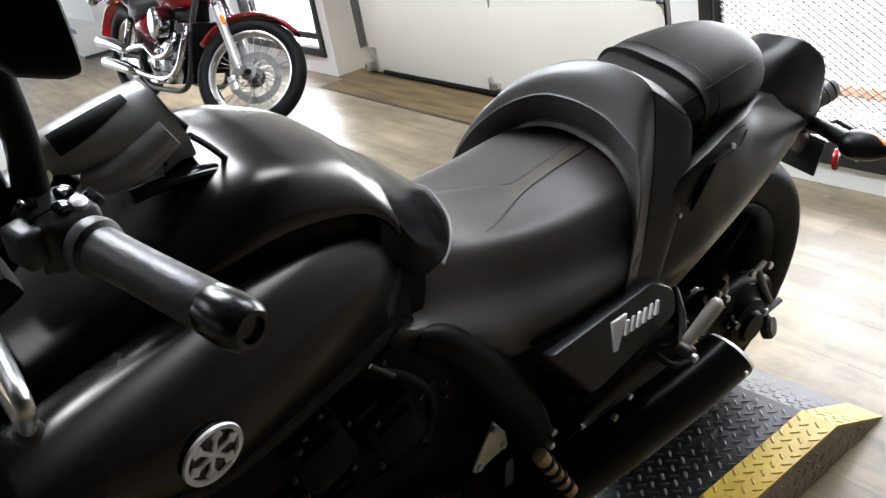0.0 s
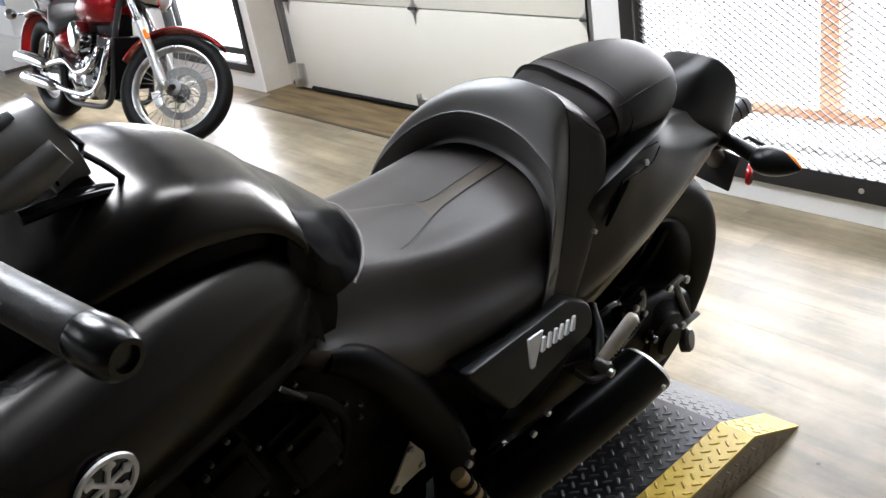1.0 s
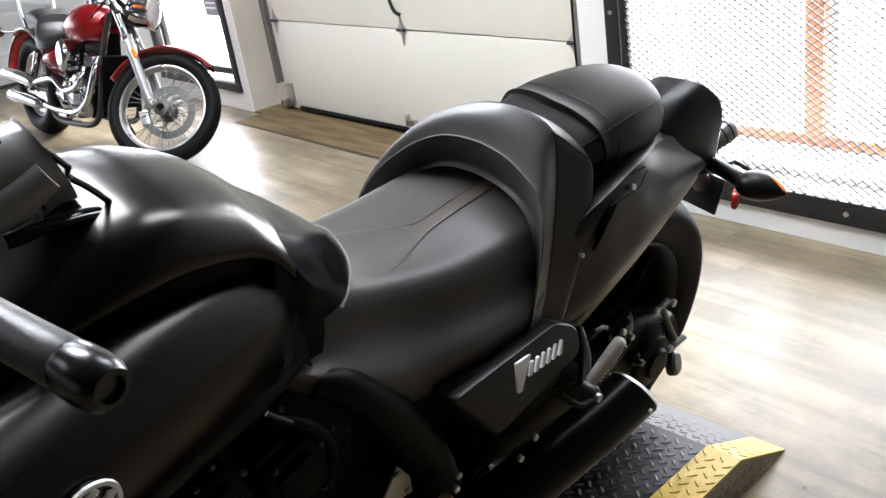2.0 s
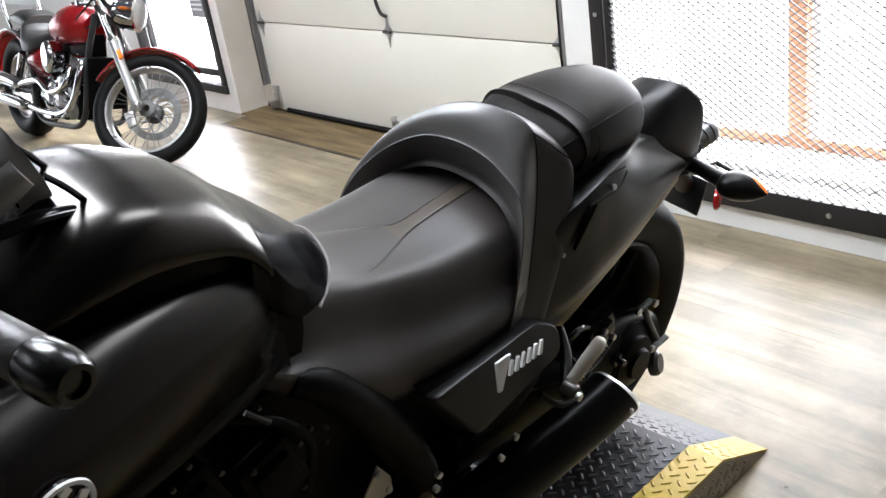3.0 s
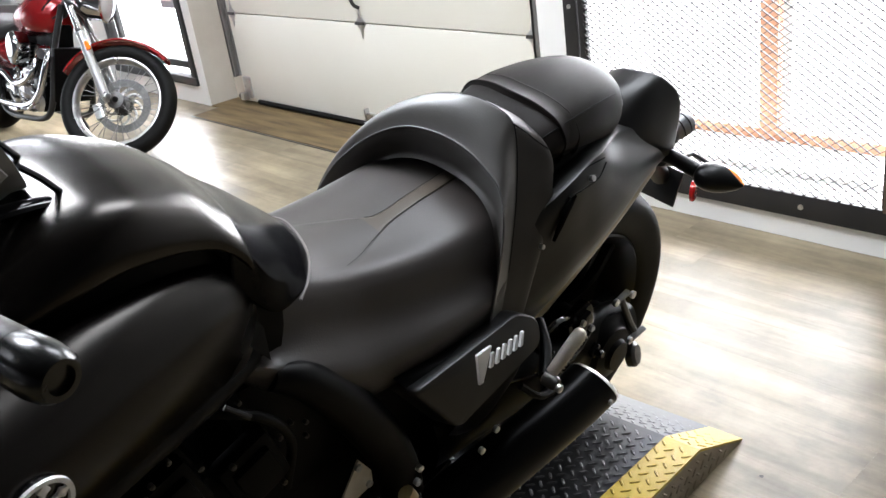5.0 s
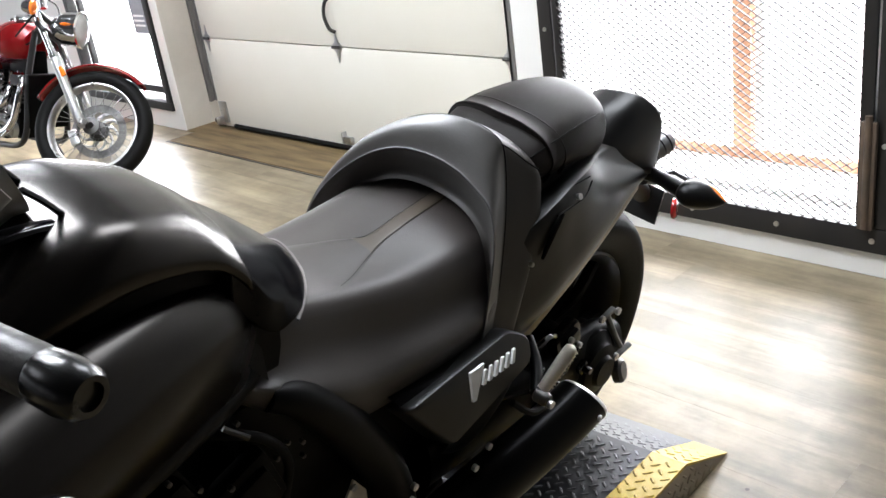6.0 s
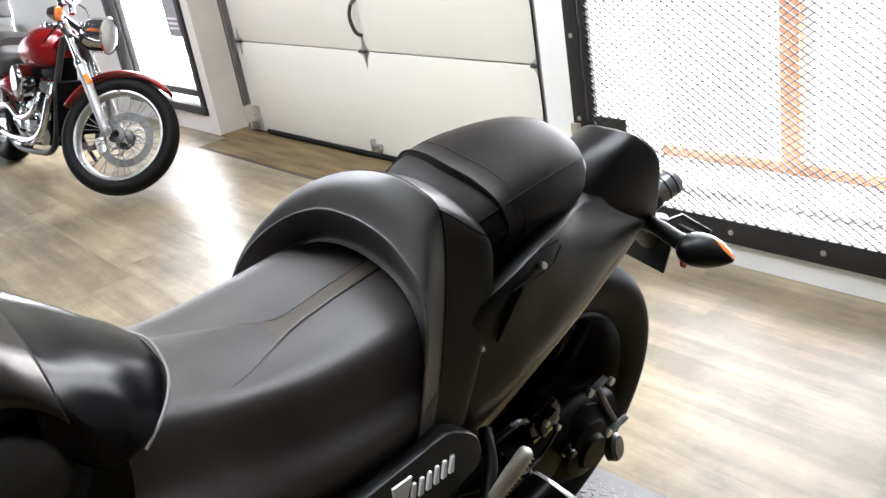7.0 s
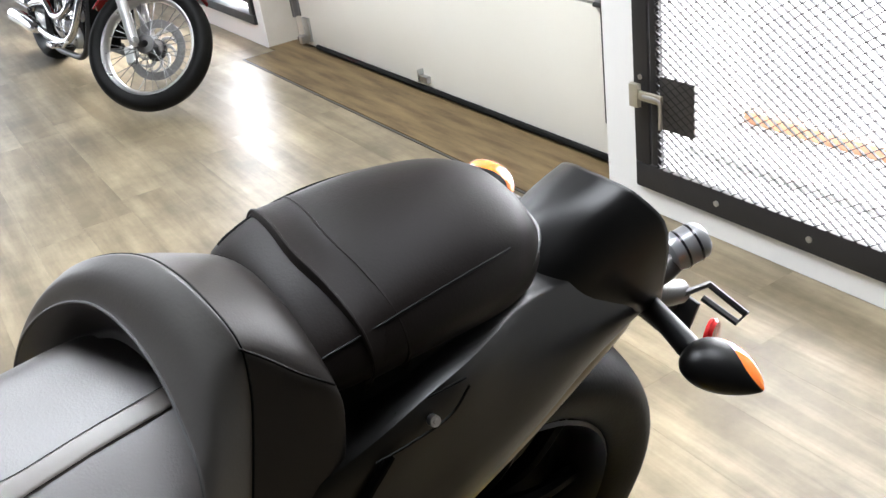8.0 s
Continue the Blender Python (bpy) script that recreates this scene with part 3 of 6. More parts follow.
for i in range(5):
    a = i * 72
    sp = joined(tube([(0.05, 0.012, 0.02), (0.13, 0.03, 0.045), (0.212, 0.045, 0.04)], 0.013, 8, 8), tube([(0.05, -0.012, 0.02), (0.13, -0.03, 0.045), (0.212, -0.045, 0.04)], 0.013, 8, 8))
    part("wheel_spoke", sp, ENGINE, rw, m=pose(0, 0, 0, 0, 0, a))

# added disc: stands in for the deep shade inside the wheel
part("hub_plate", lathe([(0.05, 0.03), (0.12, 0.02), (0.19, 0.012), (0.2, 0.0), (0.2, -0.03), (0.05, -0.05)], 40), ENGINE, rw, "black filler disc inside the rear wheel")

# swing arm, final drive and small brackets
part("swing_arm", loft([[(0.13, y, z - h), (0.17, y, z - h), (0.185, y, z), (0.17, y, z + h), (0.13, y, z + h), (0.115, y, z)] for y, z, h in ((-0.62, 0.40, 0.05), (-0.40, 0.39, 0.055), (-0.22, 0.36, 0.06), (-0.10, 0.335, 0.07), (-0.03, 0.33, 0.05))], 20, 24, True, True), ENGINE, mc, "black cast swing arm", m=ADJ)
fd = part("final_drive", lathe([(0, 0.065), (0.03, 0.064), (0.035, 0.055), (0.055, 0.05), (0.06, 0.04), (0.078, 0.03), (0.082, 0.0), (0.08, -0.03)], 32, pose(0.145, -0.13, 0.332, 0, 90, 0)), ENGINE, mc, "black final drive housing", m=ADJ)
part("cap", lathe([(0, 0.01), (0.02, 0.01), (0.026, 0.004), (0.026, -0.01)], 20, pose(0.20, -0.055, 0.29, 0, 70, 20)), DARKSTEEL, fd)
br = part("stand_bracket", joined(tube([(0.17, -0.085, 0.43), (0.178, -0.075, 0.40), (0.185, -0.06, 0.365), (0.19, -0.05, 0.345)], 0.007, 8, 10), box(0.012, 0.055, 0.008, 0.002, pose(0.195, -0.05, 0.335, 12, 20, 0)), box(0.012, 0.045, 0.008, 0.002, pose(0.168, -0.08, 0.43, 10, 0, 0))), material("bracket_steel", (0.2, 0.2, 0.2), 0.4, 0.5, (0.12, 0.12, 0.12), 30), mc, "bare metal bracket by the rear axle", m=ADJ)
for p in ((0.175, -0.11, 0.435), (0.175, -0.05, 0.425), (0.2, -0.08, 0.34)):
    bolt(br, p, 0.008)

# muffler: slash-cut black can with a bright end
rows = []
for k, s in enumerate(np.linspace(0, 1, 9)):
    row = []
    for t in np.linspace(0, 2 * math.pi, 28, endpoint=False):
        cx, cz = math.cos(t), math.sin(t)
        y0, y1 = -0.86, -0.300 - 0.03 * cz
        y = y0 + (y1 - y0) * s
        f = 0.72 + 0.28 * min(1, s * 2.2)
        row.append((0.262 - 0.06 * (1 - s) ** 1.5 + 0.048 * f * cx, y, 0.300 + 0.102 * (y + 0.86) / 0.57 + 0.057 * f * cz))
    rows.append(row)
mf = part("muffler", grid_bm(rows, True), material("muffler_black", (0.002, 0.002, 0.002), 0.3, 0.0, (0.0015, 0.0015, 0.0015), 6, rough_var=0.05, spec=0.11), mc, "black slash-cut muffler with bright metal end", m=ADJ)
end = rows[-1]
MC = (0.262, 0.401)


def ring_at(f, back):
    """The muffler's end outline drawn in by f and moved back along the can."""
    return [(MC[0] + (x - MC[0]) * f, y + back, MC[1] + (z - MC[1]) * f + 0.18 * back) for x, y, z in end]


part("end_cap", grid_bm([ring_at(0.997, 0), ring_at(0.985, 0.003), ring_at(0.92, 0.009), ring_at(0.78, 0.013), ring_at(0.70, 0.013), ring_at(0.64, 0.010), ring_at(0.58, -0.05)], True), material("bright_end_metal", (0.85, 0.85, 0.84), 0.32, 0.6, (0.75, 0.75, 0.74), 20), mf, "bright metal end ring")
part("core", grid_bm([ring_at(0.58, -0.05), ring_at(0.1, -0.05)], True, True), GLOSS, mf)
bolt(mf, (0.3105, -0.318, 0.398), 0.005)

# side cover with its badge
A, T, R1, R2, BR, BL = Vector((0.222, -0.715, 0.612)), Vector((0.225, -0.495, 0.637)), Vector((0.235, -0.45, 0.612)), Vector((0.248, -0.452, 0.57)), Vector((0.25, -0.545, 0.455)), Vector((0.252, -0.648, 0.52))
under = part("side_casing", loft([[(0.15, -0.72, 0.62), A, BL, (0.22, -0.60, 0.45), (0.18, -0.60, 0.38)],
                              [(0.16, -0.60, 0.615), (0.238, -0.60, 0.615), (0.262, -0.575, 0.535), (0.235, -0.56, 0.44), (0.18, -0.55, 0.38)],
                              [(0.16, -0.49, 0.62), (0.215, -0.495, 0.62), (0.262, -0.50, 0.565), (0.24, -0.50, 0.48), (0.18, -0.50, 0.40)],
                              [(0.15, -0.44, 0.59), (0.22, -0.45, 0.59), R2, (0.23, -0.455, 0.52), (0.17, -0.46, 0.44)]], 24, 24), ENGINE, mc, "black casing behind the side cover", m=ADJ @ Matrix.Translation((-0.022, 0, 0)))


def rounded_outline(corners, radii, steps=6):
    """A closed outline with its corners rounded off."""
    out = []
    for k, (c, r) in enumerate(zip(corners, radii)):
        a, b = Vector(corners[k - 1]), Vector(corners[(k + 1) % len(corners)])
        c = Vector(c)
        p, q = c + (a - c).normalized() * r, c + (b - c).normalized() * r
        for f in np.linspace(0, 1, steps):
            out.append(p * (1 - f) ** 2 + c * 2 * f * (1 - f) + q * f * f)
    return out


ring = rounded_outline([A, T, R1, R2, BL], (0.012, 0.012, 0.02, 0.02, 0.012))
mid = sum(ring, Vector()) / len(ring)
out = Vector((0.95, 0.03, 0.27))
plate = [[mid + (p - mid) * f + out * d for p in ring] for f, d in ((1.03, -0.05), (1.02, -0.010), (1.0, -0.002), (0.97, 0.001), (0.7, 0.0025), (0.3, 0.0035))]
cv = part("side_cover", grid_bm(plate, True, True), material("side_cover_satin", (0.010, 0.010, 0.0102), 0.4, 0, (0.008, 0.008, 0.008), 7, bump=0.04, bump_scale=500), mc, "matte black side cover with silver lettering", m=ADJ)


def raised_mark(parent, o, ex, ey, shapes, mat, lift=0.003, deep=0.005, slant=0.25):
    """Raised flat shapes on a plane through o, along ex, with ey up; each is (left, right, top_left, top_right, low, high)."""
    ex = Vector(ex).normalized()
    nz = ex.cross(Vector(ey)).normalized()
    m = Matrix.Translation(Vector(o) + nz * lift) @ Matrix((ex, nz.cross(ex), nz)).transposed().to_4x4()
    for a, b, c, d, low, high in shapes:
        bm = bmesh.new()
        outline = [(a + slant * low, low), (b + slant * low, low), (d + slant * high, high), (c + slant * high, high)]
        under, over = ([bm.verts.new((x, y, z)) for x, y in outline] for z in (-deep / 2, deep / 2))
        bm.faces.new(over)
        bm.faces.new(under[::-1])
        for k in range(4):
            bm.faces.new((under[k], under[(k + 1) % 4], over[(k + 1) % 4], over[k]))
        bm.transform(m)
        part("emblem", bm, mat, parent, smooth=False)


# rider seat: a draped saddle
def seat_half(y, zc, wc, zc2, wb, zb):
    return [(wb, y, zb), (wb + 0.004, y, zb + 0.35 * (zc2 - zb)), (wc + 0.028, y, zc2 - 0.06), (wc, y, zc2), (wc * 0.55, y, zc - 0.006), (0, y, zc)]


def shifted(points, dx):
    return [(x + dx, y, z) for x, y, z in points]


secs = [seat_half(-0.955, 0.84, 0.085, 0.82, 0.128, 0.745), seat_half(-0.88, 0.83, 0.092, 0.812, 0.147, 0.685), seat_half(-0.80, 0.812, 0.098, 0.793, 0.165, 0.632), seat_half(-0.73, 0.79, 0.105, 0.775, 0.170, 0.616),
        seat_half(-0.62, 0.78, 0.122, 0.763, 0.180, 0.627), seat_half(-0.50, 0.788, 0.130, 0.766, 0.178, 0.637), seat_half(-0.44, 0.794, 0.12, 0.766, 0.140, 0.66)]
SEAT_X = -0.027
st = part("seat", loft([shifted(mirrored(s), SEAT_X) for s in secs], 40, 45), SEAT, mc, "black vinyl rider seat")
thick(st, 0.01)

# bolster: a horseshoe hump round the back of the seat
def lerp(a, b, f, dy=0.0, dz=0.0):
    return [(p[0] + (q[0] - p[0]) * f, p[1] + (q[1] - p[1]) * f + dy, p[2] + (q[2] - p[2]) * f + dz) for p, q in zip(a, b)]


# four edges of the bolster: on the seat, its piped brow, its crest and its back
FOOT = spline([(-0.2, -0.565, 0.63), (-0.19, -0.545, 0.68), (-0.165, -0.51, 0.74), (-0.125, -0.477, 0.782), (-0.07, -0.462, 0.80), (0, -0.458, 0.803), (0.06, -0.465, 0.795), (0.1, -0.475, 0.77), (0.118, -0.485, 0.73), (0.128, -0.5, 0.68), (0.135, -0.52, 0.63)], 33)
BROW = spline([(-0.226, -0.565, 0.64), (-0.222, -0.55, 0.70), (-0.195, -0.53, 0.765), (-0.145, -0.505, 0.825), (-0.09, -0.485, 0.86), (-0.03, -0.475, 0.872), (0.03, -0.473, 0.87), (0.078, -0.477, 0.857), (0.115, -0.483, 0.838), (0.14, -0.495, 0.79), (0.157, -0.516, 0.71), (0.167, -0.537, 0.61)], 33)
CREST = spline([(-0.228, -0.56, 0.64), (-0.224, -0.54, 0.71), (-0.205, -0.512, 0.78), (-0.16, -0.488, 0.848), (-0.11, -0.463, 0.892), (-0.055, -0.443, 0.92), (0.0, -0.434, 0.933), (0.045, -0.428, 0.93), (0.070, -0.4245, 0.920), (0.082, -0.425, 0.905), (0.096, -0.431, 0.868), (0.117, -0.448, 0.81), (0.135, -0.467, 0.74), (0.149, -0.485, 0.68), (0.161, -0.507, 0.61)], 33)
BACK = spline([(-0.19, -0.44, 0.62), (-0.188, -0.43, 0.68), (-0.172, -0.41, 0.75), (-0.14, -0.39, 0.815), (-0.09, -0.373, 0.862), (-0.035, -0.363, 0.885), (0.03, -0.36, 0.889), (0.08, -0.36, 0.878), (0.108, -0.358, 0.858), (0.119, -0.357, 0.83), (0.134, -0.370, 0.77), (0.149, -0.402, 0.70), (0.160, -0.438, 0.61)], 33)
INNER = [(x * 0.75, y + 0.015, z - 0.06) for x, y, z in BACK]
HUMP = [FOOT, lerp(FOOT, BROW, 0.25, 0.010, -0.004), lerp(FOOT, BROW, 0.75, 0.006, -0.002), lerp(FOOT, BROW, 0.97), lerp(BROW, CREST, 0.06), lerp(BROW, CREST, 0.5, -0.003, 0.006), lerp(BROW, CREST, 0.95), lerp(CREST, BACK, 0.04), lerp(CREST, BACK, 0.5, 0, 0.002), lerp(CREST, BACK, 0.94), lerp(BACK, INNER, 0.2), INNER]
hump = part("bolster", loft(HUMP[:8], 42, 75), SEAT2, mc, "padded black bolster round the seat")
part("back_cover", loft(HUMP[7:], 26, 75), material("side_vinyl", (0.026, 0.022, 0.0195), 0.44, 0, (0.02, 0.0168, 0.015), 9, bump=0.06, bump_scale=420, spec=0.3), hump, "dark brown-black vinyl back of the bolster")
part("piping", tube([(x, y - 0.001, z + 0.0005) for x, y, z in spline(BROW, 80)], 0.0015, 6), material("grey_piping", (0.08, 0.08, 0.08), 0.5), hump, "thin grey piping")
part("seam", tube(spline(lerp(CREST, BACK, 0.05)[3:-3], 80), 0.0011, 6), RUBBER, hump)

part("seam", tube([(0.078, -0.424, 0.914), (0.088, -0.405, 0.899), (0.099, -0.385, 0.880), (0.110, -0.36, 0.860)], 0.0012, 6, 16), RUBBER, hump)

# pillion seat with strap
def pil(y, zt, w, zb):
    d = zt - zb
    return mirrored([(w * 0.86, y, zb - 0.012), (w * 0.98, y, zb + 0.12 * d), (w * 0.985, y, zb + 0.42 * d), (w * 0.80, y, zb + 0.76 * d), (w * 0.42, y, zb + 0.95 * d), (0, y, zt)])


PSEC = [shifted(pil(*v), d) for v, d in (((-0.374, 0.850, 0.090, 0.834), -0.002), ((-0.361, 0.884, 0.104, 0.834), -0.002), ((-0.30, 0.907, 0.112, 0.834), -0.002), ((-0.23, 0.917, 0.108, 0.826), -0.002), ((-0.16, 0.915, 0.096, 0.81), -0.002),
        ((-0.115, 0.901, 0.081, 0.803), -0.002), ((-0.088, 0.876, 0.06, 0.798), 0), ((-0.074, 0.845, 0.044, 0.795), 0), ((-0.07, 0.80, 0.034, 0.79), 0))]
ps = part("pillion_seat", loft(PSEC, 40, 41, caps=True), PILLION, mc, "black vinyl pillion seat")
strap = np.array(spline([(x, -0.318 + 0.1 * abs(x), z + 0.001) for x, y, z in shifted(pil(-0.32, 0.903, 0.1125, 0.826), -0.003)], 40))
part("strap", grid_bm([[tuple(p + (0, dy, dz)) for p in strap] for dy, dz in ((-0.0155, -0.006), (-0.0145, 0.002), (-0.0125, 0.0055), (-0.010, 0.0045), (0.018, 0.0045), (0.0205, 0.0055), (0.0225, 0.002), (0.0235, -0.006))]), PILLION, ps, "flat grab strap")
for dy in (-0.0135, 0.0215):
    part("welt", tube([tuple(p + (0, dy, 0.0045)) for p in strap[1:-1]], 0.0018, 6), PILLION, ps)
prow = np.array([spline(q, 41) for q in PSEC])
prow = np.array([spline(prow[:, k], 60) for k in range(41)]).transpose(1, 0, 2)
for k in (11, 29):
    part("seam", tube([tuple(q[k] + (0, 0, 0.0006)) for q in prow[7:32]], 0.0013, 6), RUBBER, ps)
edge = [(0.091, -0.17, 0.83), (0.08, -0.127, 0.84), (0.06, -0.094, 0.843), (0.036, -0.077, 0.846), (0, -0.074, 0.85)]
part("piping", tube([tuple(p) for p in spline(mirrored(edge), 50)], 0.0035, 8), material("pillion_piping", (0.05, 0.05, 0.05), 0.35), ps, "rounded rear edge of the pillion seat")
part("base", loft([[(w, y, 0.84), (w + 0.004, y, 0.80), (w, y, 0.75), (-w, y, 0.75), (-w - 0.004, y, 0.80), (-w, y, 0.84)] for y, w in ((-0.38, 0.088), (-0.28, 0.098), (-0.18, 0.08), (-0.10, 0.055))], 14, 20, caps=True), RUBBER, ps)

# tail cowl
def tail(y, w, zl, zu, wu, bulge=0.012):
    """Left half of the cowl from its lower edge to the centre line."""
    zm = (zl + zu) / 2
    return mirrored([(w - 0.012, y, zl), (w + bulge, y, zl + 0.3 * (zu - zl)), (w + bulge * 0.6, y, zm + 0.12 * (zu - zl)), (wu, y, zu - 0.008), (wu * 0.8, y, zu), (wu * 0.3, y, zu + 0.002), (0, y, zu + 0.003)])


tc = part("tail_cowl", loft([tail(-0.54, 0.098, 0.47, 0.66, 0.096), tail(-0.47, 0.122, 0.49, 0.715, 0.12), tail(-0.42, 0.136, 0.51, 0.758, 0.134, 0.012), tail(-0.34, 0.140, 0.54, 0.797, 0.143, 0.02), tail(-0.28, 0.136, 0.562, 0.813, 0.138, 0.022), tail(-0.22, 0.130, 0.585, 0.815, 0.126, 0.022), tail(-0.13, 0.114, 0.61, 0.80, 0.092, 0.02), tail(-0.03, 0.096, 0.636, 0.772, 0.072), tail(0.06, 0.078, 0.656, 0.74, 0.055), tail(0.11, 0.068, 0.66, 0.71, 0.05)], 36, 41), COWL, mc, "satin black tail cowl")
thick(tc, 0.006)
hood = []
for pts in (((0, -0.085, 0.785), (0.028, -0.082, 0.784), (0.055, -0.07, 0.776), (0.074, -0.04, 0.75), (0.08, 0.0, 0.70)),
            ((0, -0.045, 0.810), (0.028, -0.042, 0.808), (0.057, -0.03, 0.798), (0.078, -0.005, 0.768), (0.086, 0.03, 0.70)),
            ((0, -0.005, 0.827), (0.029, -0.002, 0.829), (0.059, 0.012, 0.822), (0.082, 0.035, 0.779), (0.09, 0.068, 0.688)),
            ((0, 0.038, 0.841), (0.03, 0.042, 0.845), (0.06, 0.055, 0.838), (0.085, 0.08, 0.797), (0.082, 0.105, 0.672))):
    hood.append([(x, y, z + 0.36 * min(x, 0) - 3.0 * min(x, 0) ** 2) for x, y, z in mirrored(list(reversed(pts)))])
thick(part("tail_hood", loft(hood, 30, 33), COWL, mc, "matte black tail hood behind the pillion seat"), 0.008, 0)

# turn signals
def signal(s):
    """A leaf-shaped lamp that tapers outwards: black shell in front, orange lens behind, on a short arm."""
    prof = spline([(0.0, 0.005), (0.004, 0.016), (0.015, 0.0245), (0.034, 0.028), (0.056, 0.024), (0.076, 0.014), (0.088, 0.004), (0.09, 0.0005)], 22)

    def shell(front, n, grow):
        rows = []
        for d, q in prof:
            q = max(q, 0.0004) * grow
            top = radians((35 if s > 0 else 62) + 900 * d)
            ends = (top, radians(320)) if front else (radians(-40), top + 0.03)
            rows.append([(s * (0.205 + d), 0.064 + 0.2 * d + 1.25 * q * math.cos(t), 0.670 - 0.02 * d + q * math.sin(t)) for t in np.linspace(*ends, n)])
        return grid_bm(rows)

    b = part("turn_signal", shell(True, 24, 1.0), PANEL, mc, "black leaf-shaped turn signal with an orange lens", m=SIDE[s])
    part("lens", shell(False, 16, 0.985), ORANGE, b, "orange lens")
    part("arm", tube([(0.10 * s, 0.09, 0.668), (0.15 * s, 0.08, 0.672), (0.212 * s, 0.066, 0.670)], (0.015, 0.0125, 0.014), 12, 10, flat=1.2), PLASTIC, b)


signal(1), signal(-1)

# tank cover and its glossy rear end
def tk(y, zt, w, ze):
    d = zt - ze
    f = min(max((-y - 0.96) / 0.1, 0), 1)          # flatter on top towards the front
    return mirrored([(w - 0.022, y, ze - 0.006), (w, y, ze), (w * 0.97, y, ze + (0.35 + 0.07 * f) * d), (w * (0.72 + 0.03 * f), y, ze + (0.76 + 0.11 * f) * d), (w * 0.36, y, ze + (0.95 + 0.035 * f) * d), (0, y, zt)])


tank_secs = [tk(-1.36, 0.92, 0.105, 0.875), tk(-1.24, 0.984, 0.12, 0.950), tk(-1.13, 1.039, 0.126, 0.980), tk(-1.06, 1.047, 0.124, 0.985), tk(-0.98, 1.022, 0.118, 0.964), tk(-0.94, 0.992, 0.122, 0.93), tk(-0.905, 0.962, 0.130, 0.866), tk(-0.85, 0.912, 0.118, 0.80)]
trow = np.array([spline(t, 41) for t in tank_secs])
trow = np.array([spline(trow[:, k], 57) for k in range(41)]).transpose(1, 0, 2)
cut = int(np.argmin(abs(trow[:, 0, 1] + 0.932)))
thick(part("tank_cover", grid_bm(trow[:cut + 1]), SATIN, mc, "satin black tank cover"), 0.006)
for k in (2, -3):
    part("tank_lip", tube([tuple(q[k]) for q in trow[:cut - 8]], (0.0032, 0.0032, 0.0032, 0.001), 6), SATIN, mc)
# near-black sheets put the shade under the tank cover into the colour
for s in (1, -1):
    part("tank_side", loft([[(s * (w - 0.018), y, ze - 0.004), (s * (w - 0.01), y, ze - 0.05), (s * (w + 0.005), y, ze - 0.11)] for y, w, ze in ((-1.36, 0.105, 0.88), (-1.24, 0.12, 0.957), (-1.13, 0.126, 0.982), (-1.06, 0.124, 0.986), (-0.98, 0.117, 0.962), (-0.91, 0.115, 0.875))], 20, 8), ENGINE, mc, "black sheet for the shade between tank cover and scoop")


# added black filler: keeps bright floor from showing through the gap by the scoop
part("tank_core", loft([mirrored([(0.102, y, z0), (0.108, y, (z0 + z1) / 2), (0.09, y, z1), (0, y, z1 + 0.01)]) for y, z0, z1 in ((-1.30, 0.76, 0.90), (-1.12, 0.76, 0.95), (-0.96, 0.76, 0.92), (-0.88, 0.76, 0.86))], 12, 16, caps=True), ENGINE, mc, "black filler added under the tank cover")


def te(y, *half):
    return mirrored([(x, y, z) for x, z in half])


te_rows = [te(-0.955, (0.117, 0.90), (0.117, 0.938), (0.115, 0.962), (0.085, 0.986), (0.043, 0.998), (0, 1.001)), te(-0.935, (0.121, 0.87), (0.1205, 0.921), (0.1175, 0.945), (0.086, 0.971), (0.043, 0.983), (0, 0.986)), te(-0.905, (0.131, 0.846), (0.128, 0.866), (0.123, 0.897), (0.092, 0.936), (0.046, 0.954), (0, 0.958)),
           te(-0.87, (0.127, 0.849), (0.120, 0.863), (0.105, 0.888), (0.075, 0.911), (0.037, 0.926), (0, 0.930)), te(-0.84, (0.108, 0.850), (0.098, 0.861), (0.081, 0.875), (0.057, 0.889), (0.029, 0.899), (0, 0.903)),
           te(-0.812, (0.074, 0.848), (0.066, 0.856), (0.055, 0.863), (0.04, 0.869), (0.02, 0.874), (0, 0.876)), te(-0.795, (0.042, 0.846), (0.037, 0.85), (0.03, 0.853), (0.02, 0.855), (0.01, 0.857), (0, 0.858))]
tank_end = thick(part("tank_end", loft(te_rows, 40, 41), material("gloss_tank_end", (0.004, 0.004, 0.005), 0.2, 0, (0.003, 0.003, 0.004), 8, spec=0.1), mc, "glossy black rear end of the tank cover"), 0.006)
part("rim_edge", tube([(0.130, -0.87, 0.845), (0.108, -0.84, 0.85), (0.074, -0.812, 0.848), (0.04, -0.794, 0.847), (0.0, -0.79, 0.857), (-0.04, -0.794, 0.847), (-0.074, -0.812, 0.848), (-0.108, -0.84, 0.85)], 0.0022, 6, 40), material("rim_grey", (0.22, 0.2, 0.19), 0.4), tank_end, "thin pale rim")

